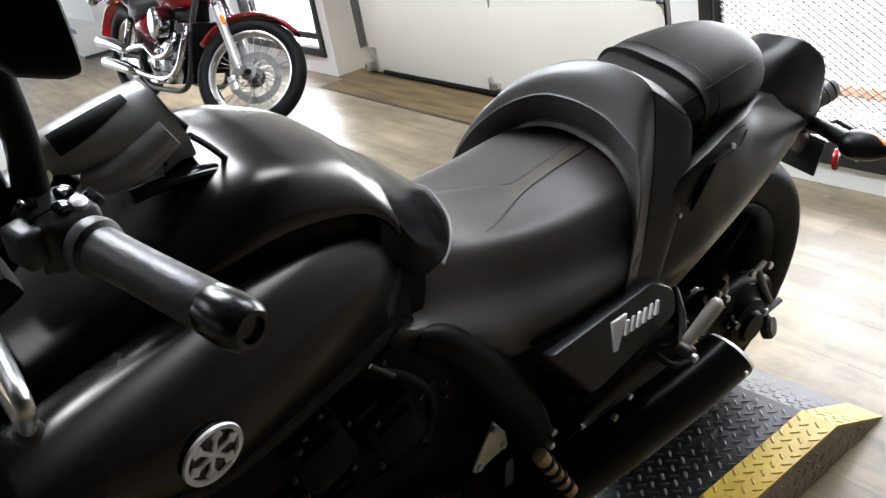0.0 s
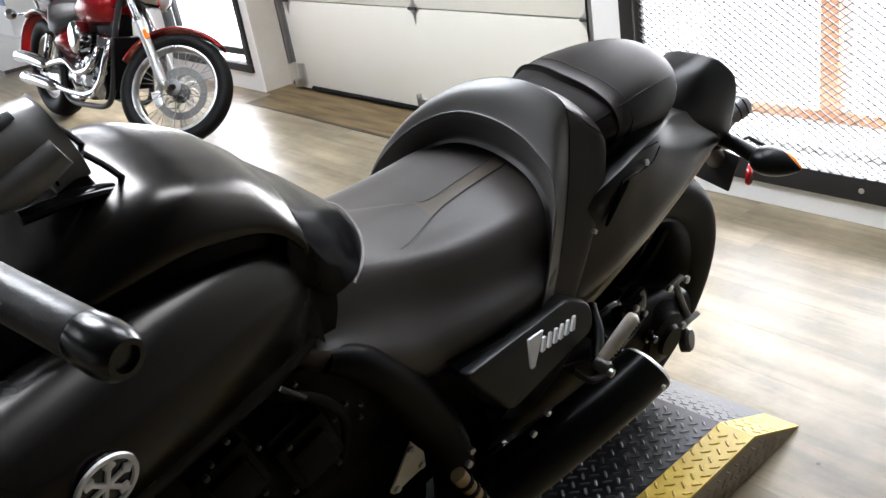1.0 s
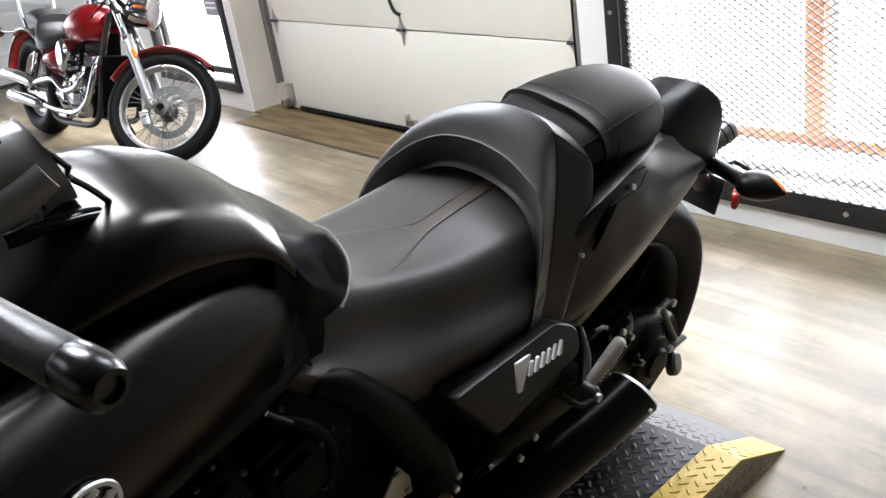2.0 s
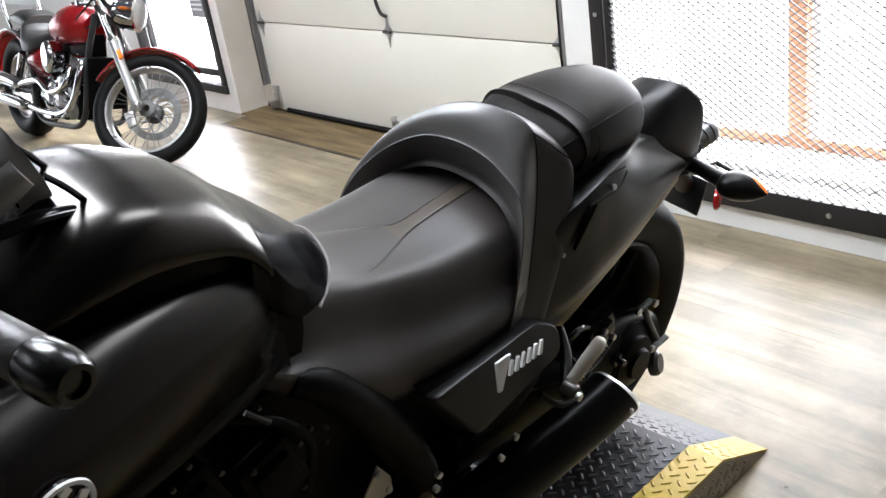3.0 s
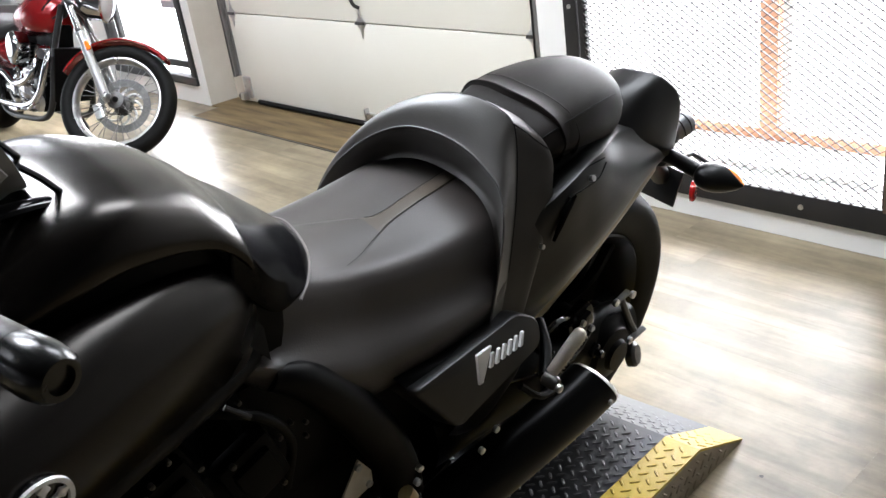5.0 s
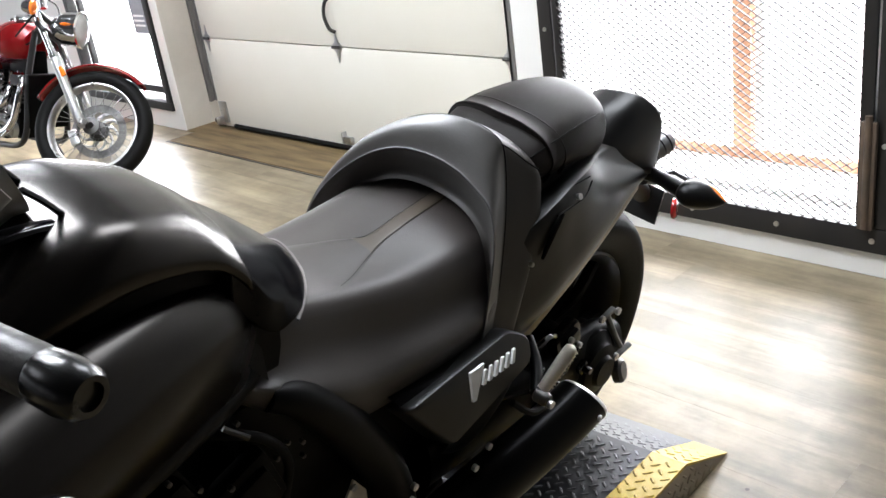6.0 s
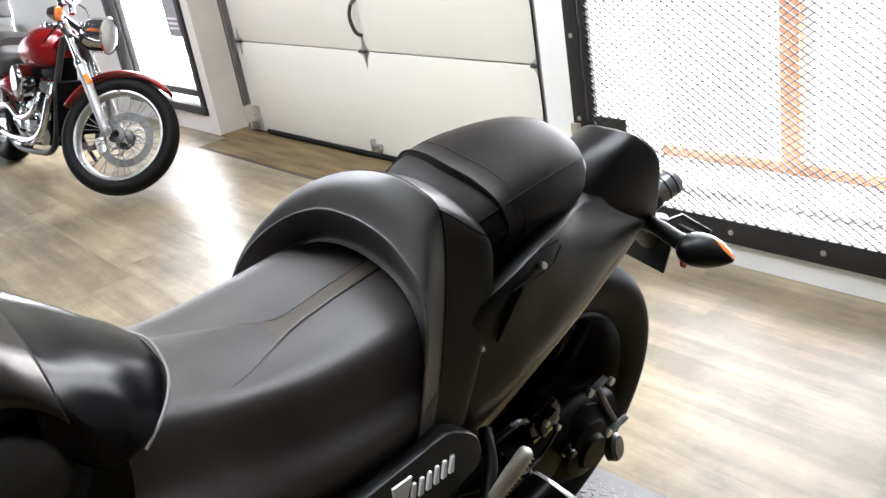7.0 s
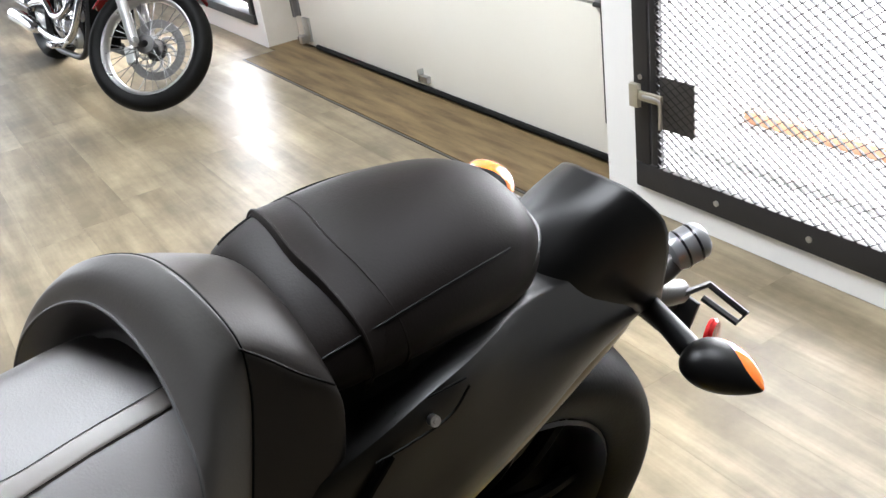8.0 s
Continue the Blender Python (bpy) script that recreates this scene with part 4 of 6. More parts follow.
# intake scoops
def scoop(s):
    secs = []
    for y, xt, zt, xm, zm, xb, zb in ((-0.897, 0.125, 0.835, 0.13, 0.815, 0.125, 0.79), (-0.902, 0.132, 0.855, 0.145, 0.815, 0.132, 0.775), (-0.915, 0.14, 0.875, 0.158, 0.82, 0.14, 0.76), (-0.945, 0.152, 0.908, 0.185, 0.84, 0.155, 0.75), (-1.0, 0.165, 0.932, 0.215, 0.86, 0.18, 0.765), (-1.1, 0.192, 0.948, 0.255, 0.865, 0.215, 0.77), (-1.24, 0.225, 0.95, 0.302, 0.878, 0.26, 0.785), (-1.36, 0.262, 0.953, 0.325, 0.91, 0.295, 0.85), (-1.42, 0.285, 0.953, 0.335, 0.925, 0.31, 0.885)):
        e, d = xm - xt, zt - zm
        secs.append([(s * (xt - 0.04), y, zt - 0.012), (s * xt, y, zt), (s * (xt + 0.50 * e), y, zt - 0.17 * d), (s * (xt + 0.87 * e), y, zt - 0.52 * d), (s * xm, y, zm), (s * (xm - 0.01), y, zm - 0.5 * (zm - zb)), (s * xb, y, zb), (s * (xb - 0.05), y, zb + 0.01)])
    return thick(part("intake_scoop", loft(secs, 30, 30), SCOOP, mc, "satin black air intake scoop", m=SIDE[s] if s > 0 else Matrix.Translation((0.05, 0.0, -0.07)) @ SIDE[s]), 0.006)


scoops = [scoop(1), scoop(-1)]

# handlebar, grip and controls
hb = part("handlebar", tube([(-0.394, -1.281, 1.18), (-0.285, -1.305, 1.172), (-0.14, -1.34, 1.14), (0, -1.37, 1.11), (0.14, -1.34, 1.14), (0.285, -1.305, 1.172), (0.394, -1.281, 1.18)], 0.011, 12, 40), ENGINE, mc, "black handlebar")
GA = Vector((0.977, 0.215, 0))
GQ = GA.to_track_quat("Z", "Y").to_matrix().to_4x4()
grip_prof = [(0.0165, -0.004), (0.0205, -0.002), (0.0215, 0.004), (0.0205, 0.009), (0.0168, 0.012), (0.0164, 0.05), (0.0166, 0.09), (0.0168, 0.118), (0.016, 0.122)]
part("grip", lathe(grip_prof, 36, Matrix.Translation((0.352, -1.307, 1.15)) @ GQ), material("worn_grip_rubber", (0.04, 0.036, 0.033), 0.42, 0, (0.014, 0.0125, 0.0115), 24, bump=0.3, bump_scale=150), hb, "worn black rubber grip", m=ADJ)
part("bar_end", lathe([(0.016, -0.022), (0.0175, -0.018), (0.0182, 0.0), (0.0165, 0.012), (0.013, 0.017), (0.009, 0.017), (0.008, 0.013), (0, 0.013)], 28, Matrix.Translation((0.493, -1.276, 1.15)) @ GQ), material("bar_end_black", (0.006, 0.006, 0.006), 0.24, 0, (0.004, 0.004, 0.004), 40, bump=0.1, bump_scale=200, spec=0.45), hb, "black metal bar end", m=ADJ)
SHM = Matrix.Translation((0.312, -1.316, 1.147)) @ GQ
sh = part("switch_housing", joined(box(0.046, 0.044, 0.052, 0.011, SHM @ pose(0.002, 0, 0), 3), box(0.038, 0.052, 0.022, 0.007, SHM @ pose(0.003, -0.004, -0.012), 3), box(0.02, 0.03, 0.03, 0.006, SHM @ pose(-0.026, 0.004, 0.004), 3)), PLASTIC, hb, "black switch housing", m=ADJ)
part("seam", box(0.0475, 0.0455, 0.0012, 0, SHM @ pose(0.002, 0, 0.008)), GLOSS, sh)
for dx, dy, dz in ((0.0, 0.024, 0.016), (0.014, 0.023, -0.004), (-0.012, 0.025, -0.008)):
    part("switch", box(0.011, 0.008, 0.013, 0.003, SHM @ pose(dx, dy, dz)), GLOSS, sh)
part("horn_button", lathe([(0, 0.006), (0.006, 0.005), (0.0075, 0.001), (0.0075, -0.004)], 16, SHM @ pose(0.012, 0.02, 0.016, -70, 0, 0)), ALU, sh, "small bright button")
part("button", box(0.018, 0.01, 0.01, 0.003, pose(0.318, -1.288, 1.165, 30, 0, 0)), GLOSS, sh)
part("button", box(0.012, 0.01, 0.01, 0.003, pose(0.30, -1.29, 1.15, 10, 0, 0)), PLASTIC, sh)
pc = part("lever_perch", joined(box(0.05, 0.04, 0.036, 0.008, pose(0.252, -1.345, 1.148, 0, 0, 12)), box(0.03, 0.03, 0.05, 0.006, pose(0.262, -1.325, 1.15, 0, 0, 12))), PANEL, hb, "black lever perch", m=ADJ)
part("clamp", tube([(0.235, -1.31, 1.163), (0.262, -1.303, 1.163)], 0.007, 10), CHROME, pc)
part("reservoir", lathe([(0, 0.014), (0.018, 0.014), (0.0215, 0.010), (0.022, -0.016), (0.018, -0.02)], 24, pose(0.268, -1.352, 1.178, 8, 10)), GLOSS, pc, "round black fluid reservoir")
part("reservoir_cap", lathe([(0, 0.021), (0.015, 0.02), (0.019, 0.015), (0.019, 0.012)], 20, pose(0.268, -1.352, 1.178, 8, 10)), CHROME, pc, "bright reservoir cap")
bolt(pc, (0.25, -1.312, 1.172), 0.007, (0, 0, 0), CHROME)
part("clutch_lever", tube([(0.25, -1.372, 1.148), (0.32, -1.392, 1.158), (0.42, -1.395, 1.165), (0.50, -1.40, 1.17), (0.475, -1.40, 1.13)], (0.008, 0.0065, 0.006, 0.005, 0.005), 10, 30), ALU, hb, "bright curved clutch lever", m=ADJ)
part("lever_knob", lathe([(0, 0.009), (0.007, 0.006), (0.009, 0), (0.007, -0.006), (0, -0.009)], 14, pose(0.472, -1.40, 1.126)), PLASTIC, hb, m=ADJ)
part("cable", tube([(0.24, -1.36, 1.15), (0.18, -1.42, 1.14), (0.08, -1.45, 1.06), (0.05, -1.42, 0.98)], 0.005, 8, 24), RUBBER, hb, m=ADJ)
part("mirror_stalk", tube([(0.283, -1.32, 1.15), (0.285, -1.318, 1.18), (0.30, -1.318, 1.22), (0.316, -1.324, 1.275), (0.325, -1.332, 1.325), (0.34, -1.345, 1.37)], (0.014, 0.012, 0.011, 0.011), 12, 24), ENGINE, hb, "black mirror stalk", m=ADJ)
MLOBE = spline([(0.97, -0.75, 0), (0.9, -0.97, 0), (0.7, -1.0, 0), (0.1, -0.62, 0), (-0.6, -0.12, 0), (-1, 0.35, 0), (-0.9, 0.85, 0), (-0.4, 1, 0), (0.2, 0.95, 0), (0.55, 0.6, 0), (0.8, 0, 0)], 44, True)
mrow = []
for y, f in ((-1.365, 0.25), (-1.36, 0.6), (-1.345, 0.9), (-1.325, 1.0), (-1.318, 1.0), (-1.316, 0.95)):
    mrow.append([(0.395 + 0.085 * f * u, y, 1.366 + 0.052 * f * v) for u, v, w in MLOBE])
mi = part("mirror", grid_bm(mrow, True, True), ENGINE, hb, "black pointed mirror", m=ADJ)
part("mirror_glass", grid_bm([[(0.395 + (x - 0.395) * f, -1.3158, 1.366 + (z - 1.366) * f) for x, y, z in mrow[-1]] for f in (0.94, 0.02)], True, True), material("mirror_glass", (0.8, 0.8, 0.8), 0.03, 1.0, (0.78, 0.78, 0.78), rough_var=0.01), mi, "silvered glass")

# hooded instrument on the bars
INS = ((-1.268, 0.014, 1.094), (-1.263, 0.019, 1.093), (-1.23, 0.029, 1.091), (-1.19, 0.038, 1.09), (-1.15, 0.0445, 1.089))
ins = []
for y, r, zc in INS:
    ins.append([(r * math.cos(t), y - 0.3 * r * math.sin(t), zc + r * math.sin(t)) for t in np.linspace(0, 2 * math.pi, 40, endpoint=False)])
for r, dy in ((0.0455, 0.0), (0.0465, 0.003), (0.044, 0.003), (0.041, -0.004), (0.039, -0.03)):
    ins.append([(r * math.cos(t), -1.134 + dy - 0.35 * r * math.sin(t), 1.089 + dy * 0.5 + r * math.sin(t)) for t in np.linspace(0, 2 * math.pi, 40, endpoint=False)])
tp = part("instrument_hood", grid_bm(ins, True, True), material("smoke_grey_plastic", (0.30, 0.29, 0.285), 0.34, 0.2, (0.22, 0.215, 0.21), 8, bump=0.05, bump_scale=300, spec=0.7), mc, "dark grey hooded round instrument")
part("dial", lathe([(0, 0.001), (0.040, 0.001), (0.040, -0.002)], 28, pose(0, -1.160, 1.076, -70)), GLOSS, tp)
# black wedge laid just proud of the shell
wedge_rows = []
for y in np.linspace(-1.16, -1.245, 8):
    q, zc = (float(np.interp(-y, [-k[0] for k in INS[::-1]], [k[n] for k in INS[::-1]])) for n in (1, 2))
    f = (y + 1.16) / -0.085
    wedge_rows.append([((q + 0.0016) * math.cos(t), y - 0.3 * q * math.sin(t), zc + (q + 0.0016) * math.sin(t)) for t in np.linspace(radians(66 - 46 * f), radians(84 - 10 * f), 8)])
part("shade_panel", grid_bm(wedge_rows), ENGINE, tp, "black wedge on the instrument shell")
part("shell_rib", tube([(0.026, -1.236, 1.068), (0.031, -1.215, 1.066), (0.036, -1.18, 1.078), (0.041, -1.146, 1.097)], (0.010, 0.017, 0.020, 0.016), 16, 20), tp.data.materials[0], tp, "rounded rib along the instrument shell")
part("stem", tube([(0, -1.24, 1.07), (0, -1.30, 1.02), (0, -1.35, 0.98)], 0.018, 10, 8), ENGINE, tp)
for s in (1, -1):
    part("bracket", tube([(s * 0.045, -1.20, 1.045), (s * 0.046, -1.14, 1.046), (s * 0.045, -1.10, 1.038), (s * 0.042, -1.086, 1.022)], (0.010, 0.010, 0.008, 0.006), 10, 20, flat=0.7), GLOSS, tp, "glossy black bracket")
    part("bracket_arm", tube([(s * 0.044, -1.128, 1.088), (s * 0.044, -1.108, 1.066), (s * 0.043, -1.088, 1.038)], 0.0035, 8, 10), GLOSS, tp)

# round badge on the scoop: a ring with three crossed bars, drawn plainly
def badge(parent, o, nrm, r=0.034):
    q = Vector(nrm).to_track_quat("Z", "Y").to_matrix().to_4x4()
    m = Matrix.Translation(o) @ q
    bms = [lathe([(r, 0.002), (r * 0.98, 0.005), (r * 0.84, 0.005), (r * 0.82, 0.002)], 40, closed=True)]
    for a in (15, 75, 135):
        bms.append(box(r * 1.72, r * 0.13, 0.004, 0.001, pose(0, 0, 0.003, 0, 0, a)))
        for s in (1, -1):
            bms.append(box(r * 0.3, r * 0.3, 0.003, 0.001, pose(s * r * 0.66 * math.cos(radians(a)), s * r * 0.66 * math.sin(radians(a)), 0.0035, 0, 0, a + 45)))
    b = joined(*bms)
    b.transform(m)
    return part("badge", b, WHITE_METAL, parent, "round silver emblem")


badge(scoops[0], (0.305, -1.249, 0.868), (0.97, 0.16, -0.1))
part("badge_disc", lathe([(0, 0.0015), (0.031, 0.0015), (0.031, -0.004)], 32, Matrix.Translation((0.305, -1.249, 0.868)) @ Vector((0.97, 0.16, -0.1)).to_track_quat("Z", "Y").to_matrix().to_4x4()), GLOSS, scoops[0])
# maker's mark on the side cover, as plain slanted shapes: a tall wedge and a row of short bars
raised_mark(cv, (0.2565, -0.632, 0.592), (0.06, 1, 0.10), (-0.28, 0, 1),
            [(0.011, 0.018, 0.0, 0.030, 0.0, 0.046)] + [(0.031 + 0.0126 * k, 0.0375 + 0.0126 * k, 0.033 + 0.0126 * k, 0.0375 + 0.0126 * k, 0.014, 0.034) for k in range(6)], WHITE_METAL, 0.006, slant=0.42)
# lower lip under the scoop
for s in (1, -1):
    part("scoop_lip", tube([(s * 0.138, -0.925, 0.757), (s * 0.163, -0.99, 0.755), (s * 0.193, -1.1, 0.755), (s * 0.228, -1.22, 0.765), (s * 0.258, -1.34, 0.81)], 0.022, 14, 24), RAIL, mc, "rounded satin black lip below the scoop", m=SIDE[s])

# frame, engine and lower parts
for s in (1, -1):
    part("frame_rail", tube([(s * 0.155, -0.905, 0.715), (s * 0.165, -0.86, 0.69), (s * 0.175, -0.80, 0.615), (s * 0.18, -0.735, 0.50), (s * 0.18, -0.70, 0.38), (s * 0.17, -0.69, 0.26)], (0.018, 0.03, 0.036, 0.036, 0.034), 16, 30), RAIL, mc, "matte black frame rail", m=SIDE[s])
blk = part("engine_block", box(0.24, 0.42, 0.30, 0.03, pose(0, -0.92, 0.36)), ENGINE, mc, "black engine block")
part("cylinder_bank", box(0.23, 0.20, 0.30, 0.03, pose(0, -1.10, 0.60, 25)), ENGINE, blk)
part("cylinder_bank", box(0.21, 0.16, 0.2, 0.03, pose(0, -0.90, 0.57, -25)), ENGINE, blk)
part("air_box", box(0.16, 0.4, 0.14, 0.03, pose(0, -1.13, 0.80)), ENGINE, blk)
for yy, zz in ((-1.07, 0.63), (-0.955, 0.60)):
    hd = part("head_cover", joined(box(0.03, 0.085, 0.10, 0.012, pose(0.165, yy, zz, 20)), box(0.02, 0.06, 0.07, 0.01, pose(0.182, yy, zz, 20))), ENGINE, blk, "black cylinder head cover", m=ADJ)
    for a, b in ((-0.036, 0.04), (0.036, 0.04), (-0.036, -0.04), (0.036, -0.04)):
        bolt(hd, (0.183, yy + a, zz + b), 0.0042, mat=DARKSTEEL)
for k in range(5):
    part("fin", box(0.25, 0.16, 0.006, 0.001, pose(0, -1.09, 0.50 + k * 0.026, 25)), ENGINE, blk)
ccx = part("clutch_cover", lathe([(0, 0.045), (0.06, 0.045), (0.075, 0.035), (0.10, 0.03), (0.108, 0.015), (0.108, -0.02)], 36, pose(0.15, -0.93, 0.33, 0, 90, 0)), ENGINE, blk, "round black engine cover", m=ADJ)
for a in range(0, 360, 45):
    bolt(ccx, (0.178, -0.93 + 0.1 * math.cos(radians(a)), 0.33 + 0.1 * math.sin(radians(a))), 0.0042, mat=DARKSTEEL)
tri_pl = part("guard_plate", prism([(-0.795, 0.515), (-0.771, 0.478), (-0.768, 0.448), (-0.832, 0.432), (-0.838, 0.44)], 0.004, 0.001, Matrix.Translation((0.186, 0, 0)) @ Matrix(((0, 0, 1, 0), (1, 0, 0, 0), (0, 1, 0, 0), (0, 0, 0, 1)))), PEGSTEEL, mc, "bare three-cornered metal plate", m=ADJ)
for p in ((0.191, -0.797, 0.502), (0.191, -0.777, 0.455), (0.191, -0.826, 0.441)):
    bolt(tri_pl, p, 0.006)
for p in ((0.2, -1.104, 0.705), (0.2, -1.08, 0.725), (0.19, -1.121, 0.636), (0.175, -0.967, 0.725), (0.18, -0.898, 0.651), (0.18, -0.874, 0.636), (0.18, -0.875, 0.612)):
    bolt(mc, p, 0.0036, mat=DARKSTEEL)
part("hose", tube([(0.16, -1.0, 0.72), (0.185, -0.94, 0.69), (0.18, -0.90, 0.62), (0.16, -0.90, 0.52)], 0.007, 10, 20), RUBBER, mc, m=ADJ)
part("hose_clip", tube([(0.172, -0.985, 0.727), (0.19, -0.962, 0.708)], 0.004, 8), DARKSTEEL, mc, m=ADJ)
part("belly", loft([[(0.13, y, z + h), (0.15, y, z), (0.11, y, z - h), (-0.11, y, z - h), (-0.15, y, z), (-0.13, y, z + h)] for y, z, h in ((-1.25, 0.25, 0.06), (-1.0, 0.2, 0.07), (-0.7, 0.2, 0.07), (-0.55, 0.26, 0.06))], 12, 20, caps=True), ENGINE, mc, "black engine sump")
# plain black filler added to keep the mid frame dark
part("rear_fill", loft([[(0.1, y, z1), (0.115, y, (z0 + z1) / 2), (0.1, y, z0), (-0.1, y, z0), (-0.115, y, (z0 + z1) / 2), (-0.1, y, z1)] for y, z0, z1 in ((-0.95, 0.3, 0.72), (-0.8, 0.3, 0.72), (-0.6, 0.34, 0.7), (-0.45, 0.42, 0.7))], 12, 20, caps=True), ENGINE, mc, "black filler mass in the mid frame")

# brake, hoses and small fittings before the rear wheel
cal = part("rear_caliper", joined(box(0.03, 0.075, 0.05, 0.01, pose(0.168, -0.235, 0.455, 20)), box(0.02, 0.045, 0.035, 0.008, pose(0.186, -0.24, 0.462, 20)), tube([(0.175, -0.27, 0.48), (0.175, -0.21, 0.43)], 0.011, 10)), GLOSS, mc, "black rear brake caliper", m=ADJ)
for p in ((0.198, -0.255, 0.475), (0.198, -0.225, 0.448)):
    bolt(cal, p, 0.006)
part("brake_hose", tube([(0.18, -0.27, 0.48), (0.195, -0.33, 0.52), (0.19, -0.40, 0.50), (0.17, -0.46, 0.47)], 0.006, 8, 24), GLOSS, mc, m=ADJ)
part("abs_cable", tube([(0.185, -0.20, 0.43), (0.20, -0.28, 0.41), (0.205, -0.36, 0.43), (0.18, -0.44, 0.44)], 0.0035, 8, 24), GLOSS, mc, m=ADJ)
for yy, zz, sc in ((-0.30, 0.40, 1.0), (-0.36, 0.47, 0.8), (-0.19, 0.37, 0.9), (-0.335, 0.36, 0.7)):
    fit = part("fitting", joined(box(0.03 * sc, 0.03 * sc, 0.022 * sc, 0.005, pose(0.182, yy, zz, 25)), lathe([(0, 0.012), (0.008 * sc, 0.012), (0.010 * sc, 0.006), (0.010 * sc, -0.01)], 12, pose(0.197, yy, zz, 0, 90))), GLOSS, mc, "small black fitting", m=ADJ)
part("clip", box(0.006, 0.026, 0.008, 0.002, pose(0.208, -0.335, 0.455, 30)), ALU, mc, m=ADJ)
part("drive_boot", joined(*[lathe([(0.030, 0.006), (0.036, 0.0), (0.030, -0.006)], 20, pose(0.145, -0.30 - 0.013 * k, 0.375 + 0.002 * k, 90, 0, 0)) for k in range(5)]), RUBBER, mc, "ribbed rubber drive boot", m=ADJ)

# foot pegs
pg = part("pillion_peg", joined(tube([(0.288, -0.476, 0.545), (0.2965, -0.453, 0.5785), (0.303, -0.435, 0.604), (0.305, -0.43, 0.612), (0.3055, -0.428, 0.615)], (0.0105, 0.0125, 0.0125, 0.010, 0.003), 12, 20, flat=0.75)), PEGSTEEL, mc, "folded alloy pillion foot peg with ribbed face", m=ADJ)
for k in range(11):
    f = 0.12 + k * 0.082
    part("rib", box(0.0205, 0.0026, 0.004, 0.0006, pose(0.288 + 0.017 * f + 0.0035, -0.476 + 0.046 * f, 0.545 + 0.067 * f, 35, 0, 0)), PEGSTEEL, pg)
part("pivot", lathe([(0.004, 0.014), (0.0095, 0.014), (0.012, 0.009), (0.012, -0.009), (0.0095, -0.012), (0, -0.012)], 20, pose(0.292, -0.483, 0.536, 0, 90, 0)), DARKSTEEL, pg, "dark pivot boss")
bolt(pg, (0.312, -0.485, 0.533), 0.007)
part("peg_bracket", joined(tube([(0.2, -0.40, 0.56), (0.24, -0.43, 0.545), (0.275, -0.475, 0.53)], 0.010, 10, 12), tube([(0.27, -0.53, 0.54), (0.285, -0.50, 0.51), (0.285, -0.465, 0.498), (0.28, -0.435, 0.49)], 0.006, 8, 14)), ENGINE, mc, "dark peg bracket", m=ADJ)
rp = part("rider_peg", tube([(0.245, -0.755, 0.46), (0.275, -0.715, 0.375)], 0.013, 12), material("brass_peg", (0.45, 0.33, 0.18), 0.4, 0.6, (0.3, 0.22, 0.12), 20), mc, "worn brass-coloured foot peg", m=ADJ)
for k in range(4):
    part("peg_ring", tube([(0.25 + k * 0.006, -0.748 + k * 0.008, 0.445 - k * 0.017), (0.252 + k * 0.006, -0.745 + k * 0.008, 0.439 - k * 0.017)], 0.0155, 12), RUBBER, rp)
for p in ((0.26, -0.57, 0.47), (0.262, -0.605, 0.45), (0.24, -0.72, 0.48), (0.25, -0.735, 0.47)):
    bolt(mc, p, 0.006)
part("exhaust_pipe", tube([(0.14, -1.15, 0.3), (0.19, -1.0, 0.24), (0.22, -0.9, 0.27), (0.262, -0.84, 0.305)], 0.03, 14, 20), RAIL, mc, "black exhaust pipe", m=ADJ)

# tail details
part("undertail", loft([[(0.065, y, z1), (0.07, y, z0 + 0.02), (0.06, y, z0), (-0.06, y, z0), (-0.07, y, z0 + 0.02), (-0.065, y, z1)] for y, z0, z1 in ((-0.34, 0.56, 0.72), (-0.2, 0.60, 0.75), (-0.05, 0.63, 0.75), (0.10, 0.655, 0.72))], 12, 20, caps=True), ENGINE, mc, "black under-tail panel")
for s in (1, -1):
    part("cowl_edge", tube([(s * 0.148, -0.41, 0.502), (s * 0.154, -0.34, 0.53), (s * 0.152, -0.24, 0.57), (s * 0.14, -0.13, 0.60), (s * 0.125, -0.03, 0.628), (s * 0.108, 0.06, 0.65)], 0.012, 10, 24, flat=1.6), material("worn_edge_bronze", (0.30, 0.26, 0.19), 0.35, 0.5, (0.2, 0.165, 0.11), 8), mc, "dull bronze lower edge of the tail cowl", m=SIDE[s])
    part("vent_slot", tube([(s * 0.150, -0.33, 0.785), (s * 0.151, -0.352, 0.762), (s * 0.153, -0.376, 0.718)], (0.003, 0.006, 0.006, 0.003), 8, 14, flat=0.6), ENGINE, mc)
part("panel_seam", tube([(0.1925, -0.241, 0.796), (0.1985, -0.268, 0.779), (0.1995, -0.315, 0.774), (0.1985, -0.346, 0.773)], 0.0014, 6, 20), ENGINE, mc, m=ADJ)
part("panel_seam", tube([(0.1885, -0.242, 0.803), (0.184, -0.28, 0.799), (0.1785, -0.313, 0.794)], 0.0014, 6, 20), ENGINE, mc, m=ADJ)
bolt(mc, (0.1985, -0.285, 0.785), 0.0055, (0, 65, 0))
bolt(mc, (0.1985, -0.406, 0.708), 0.004, (0, 80, 0))
lp = part("plate_bracket", joined(tube([(0, 0.12, 0.64), (0, 0.19, 0.59), (0, 0.25, 0.53)], 0.022, 10, 10), box(0.10, 0.006, 0.085, 0.002, pose(0, 0.25, 0.515, -8)), tube([(0.06, 0.17, 0.625), (0.068, 0.232, 0.622), (0.128, 0.238, 0.612), (0.128, 0.222, 0.606), (0.075, 0.215, 0.612)], 0.005, 6)), PLASTIC, mc, "black plate bracket behind the tail")
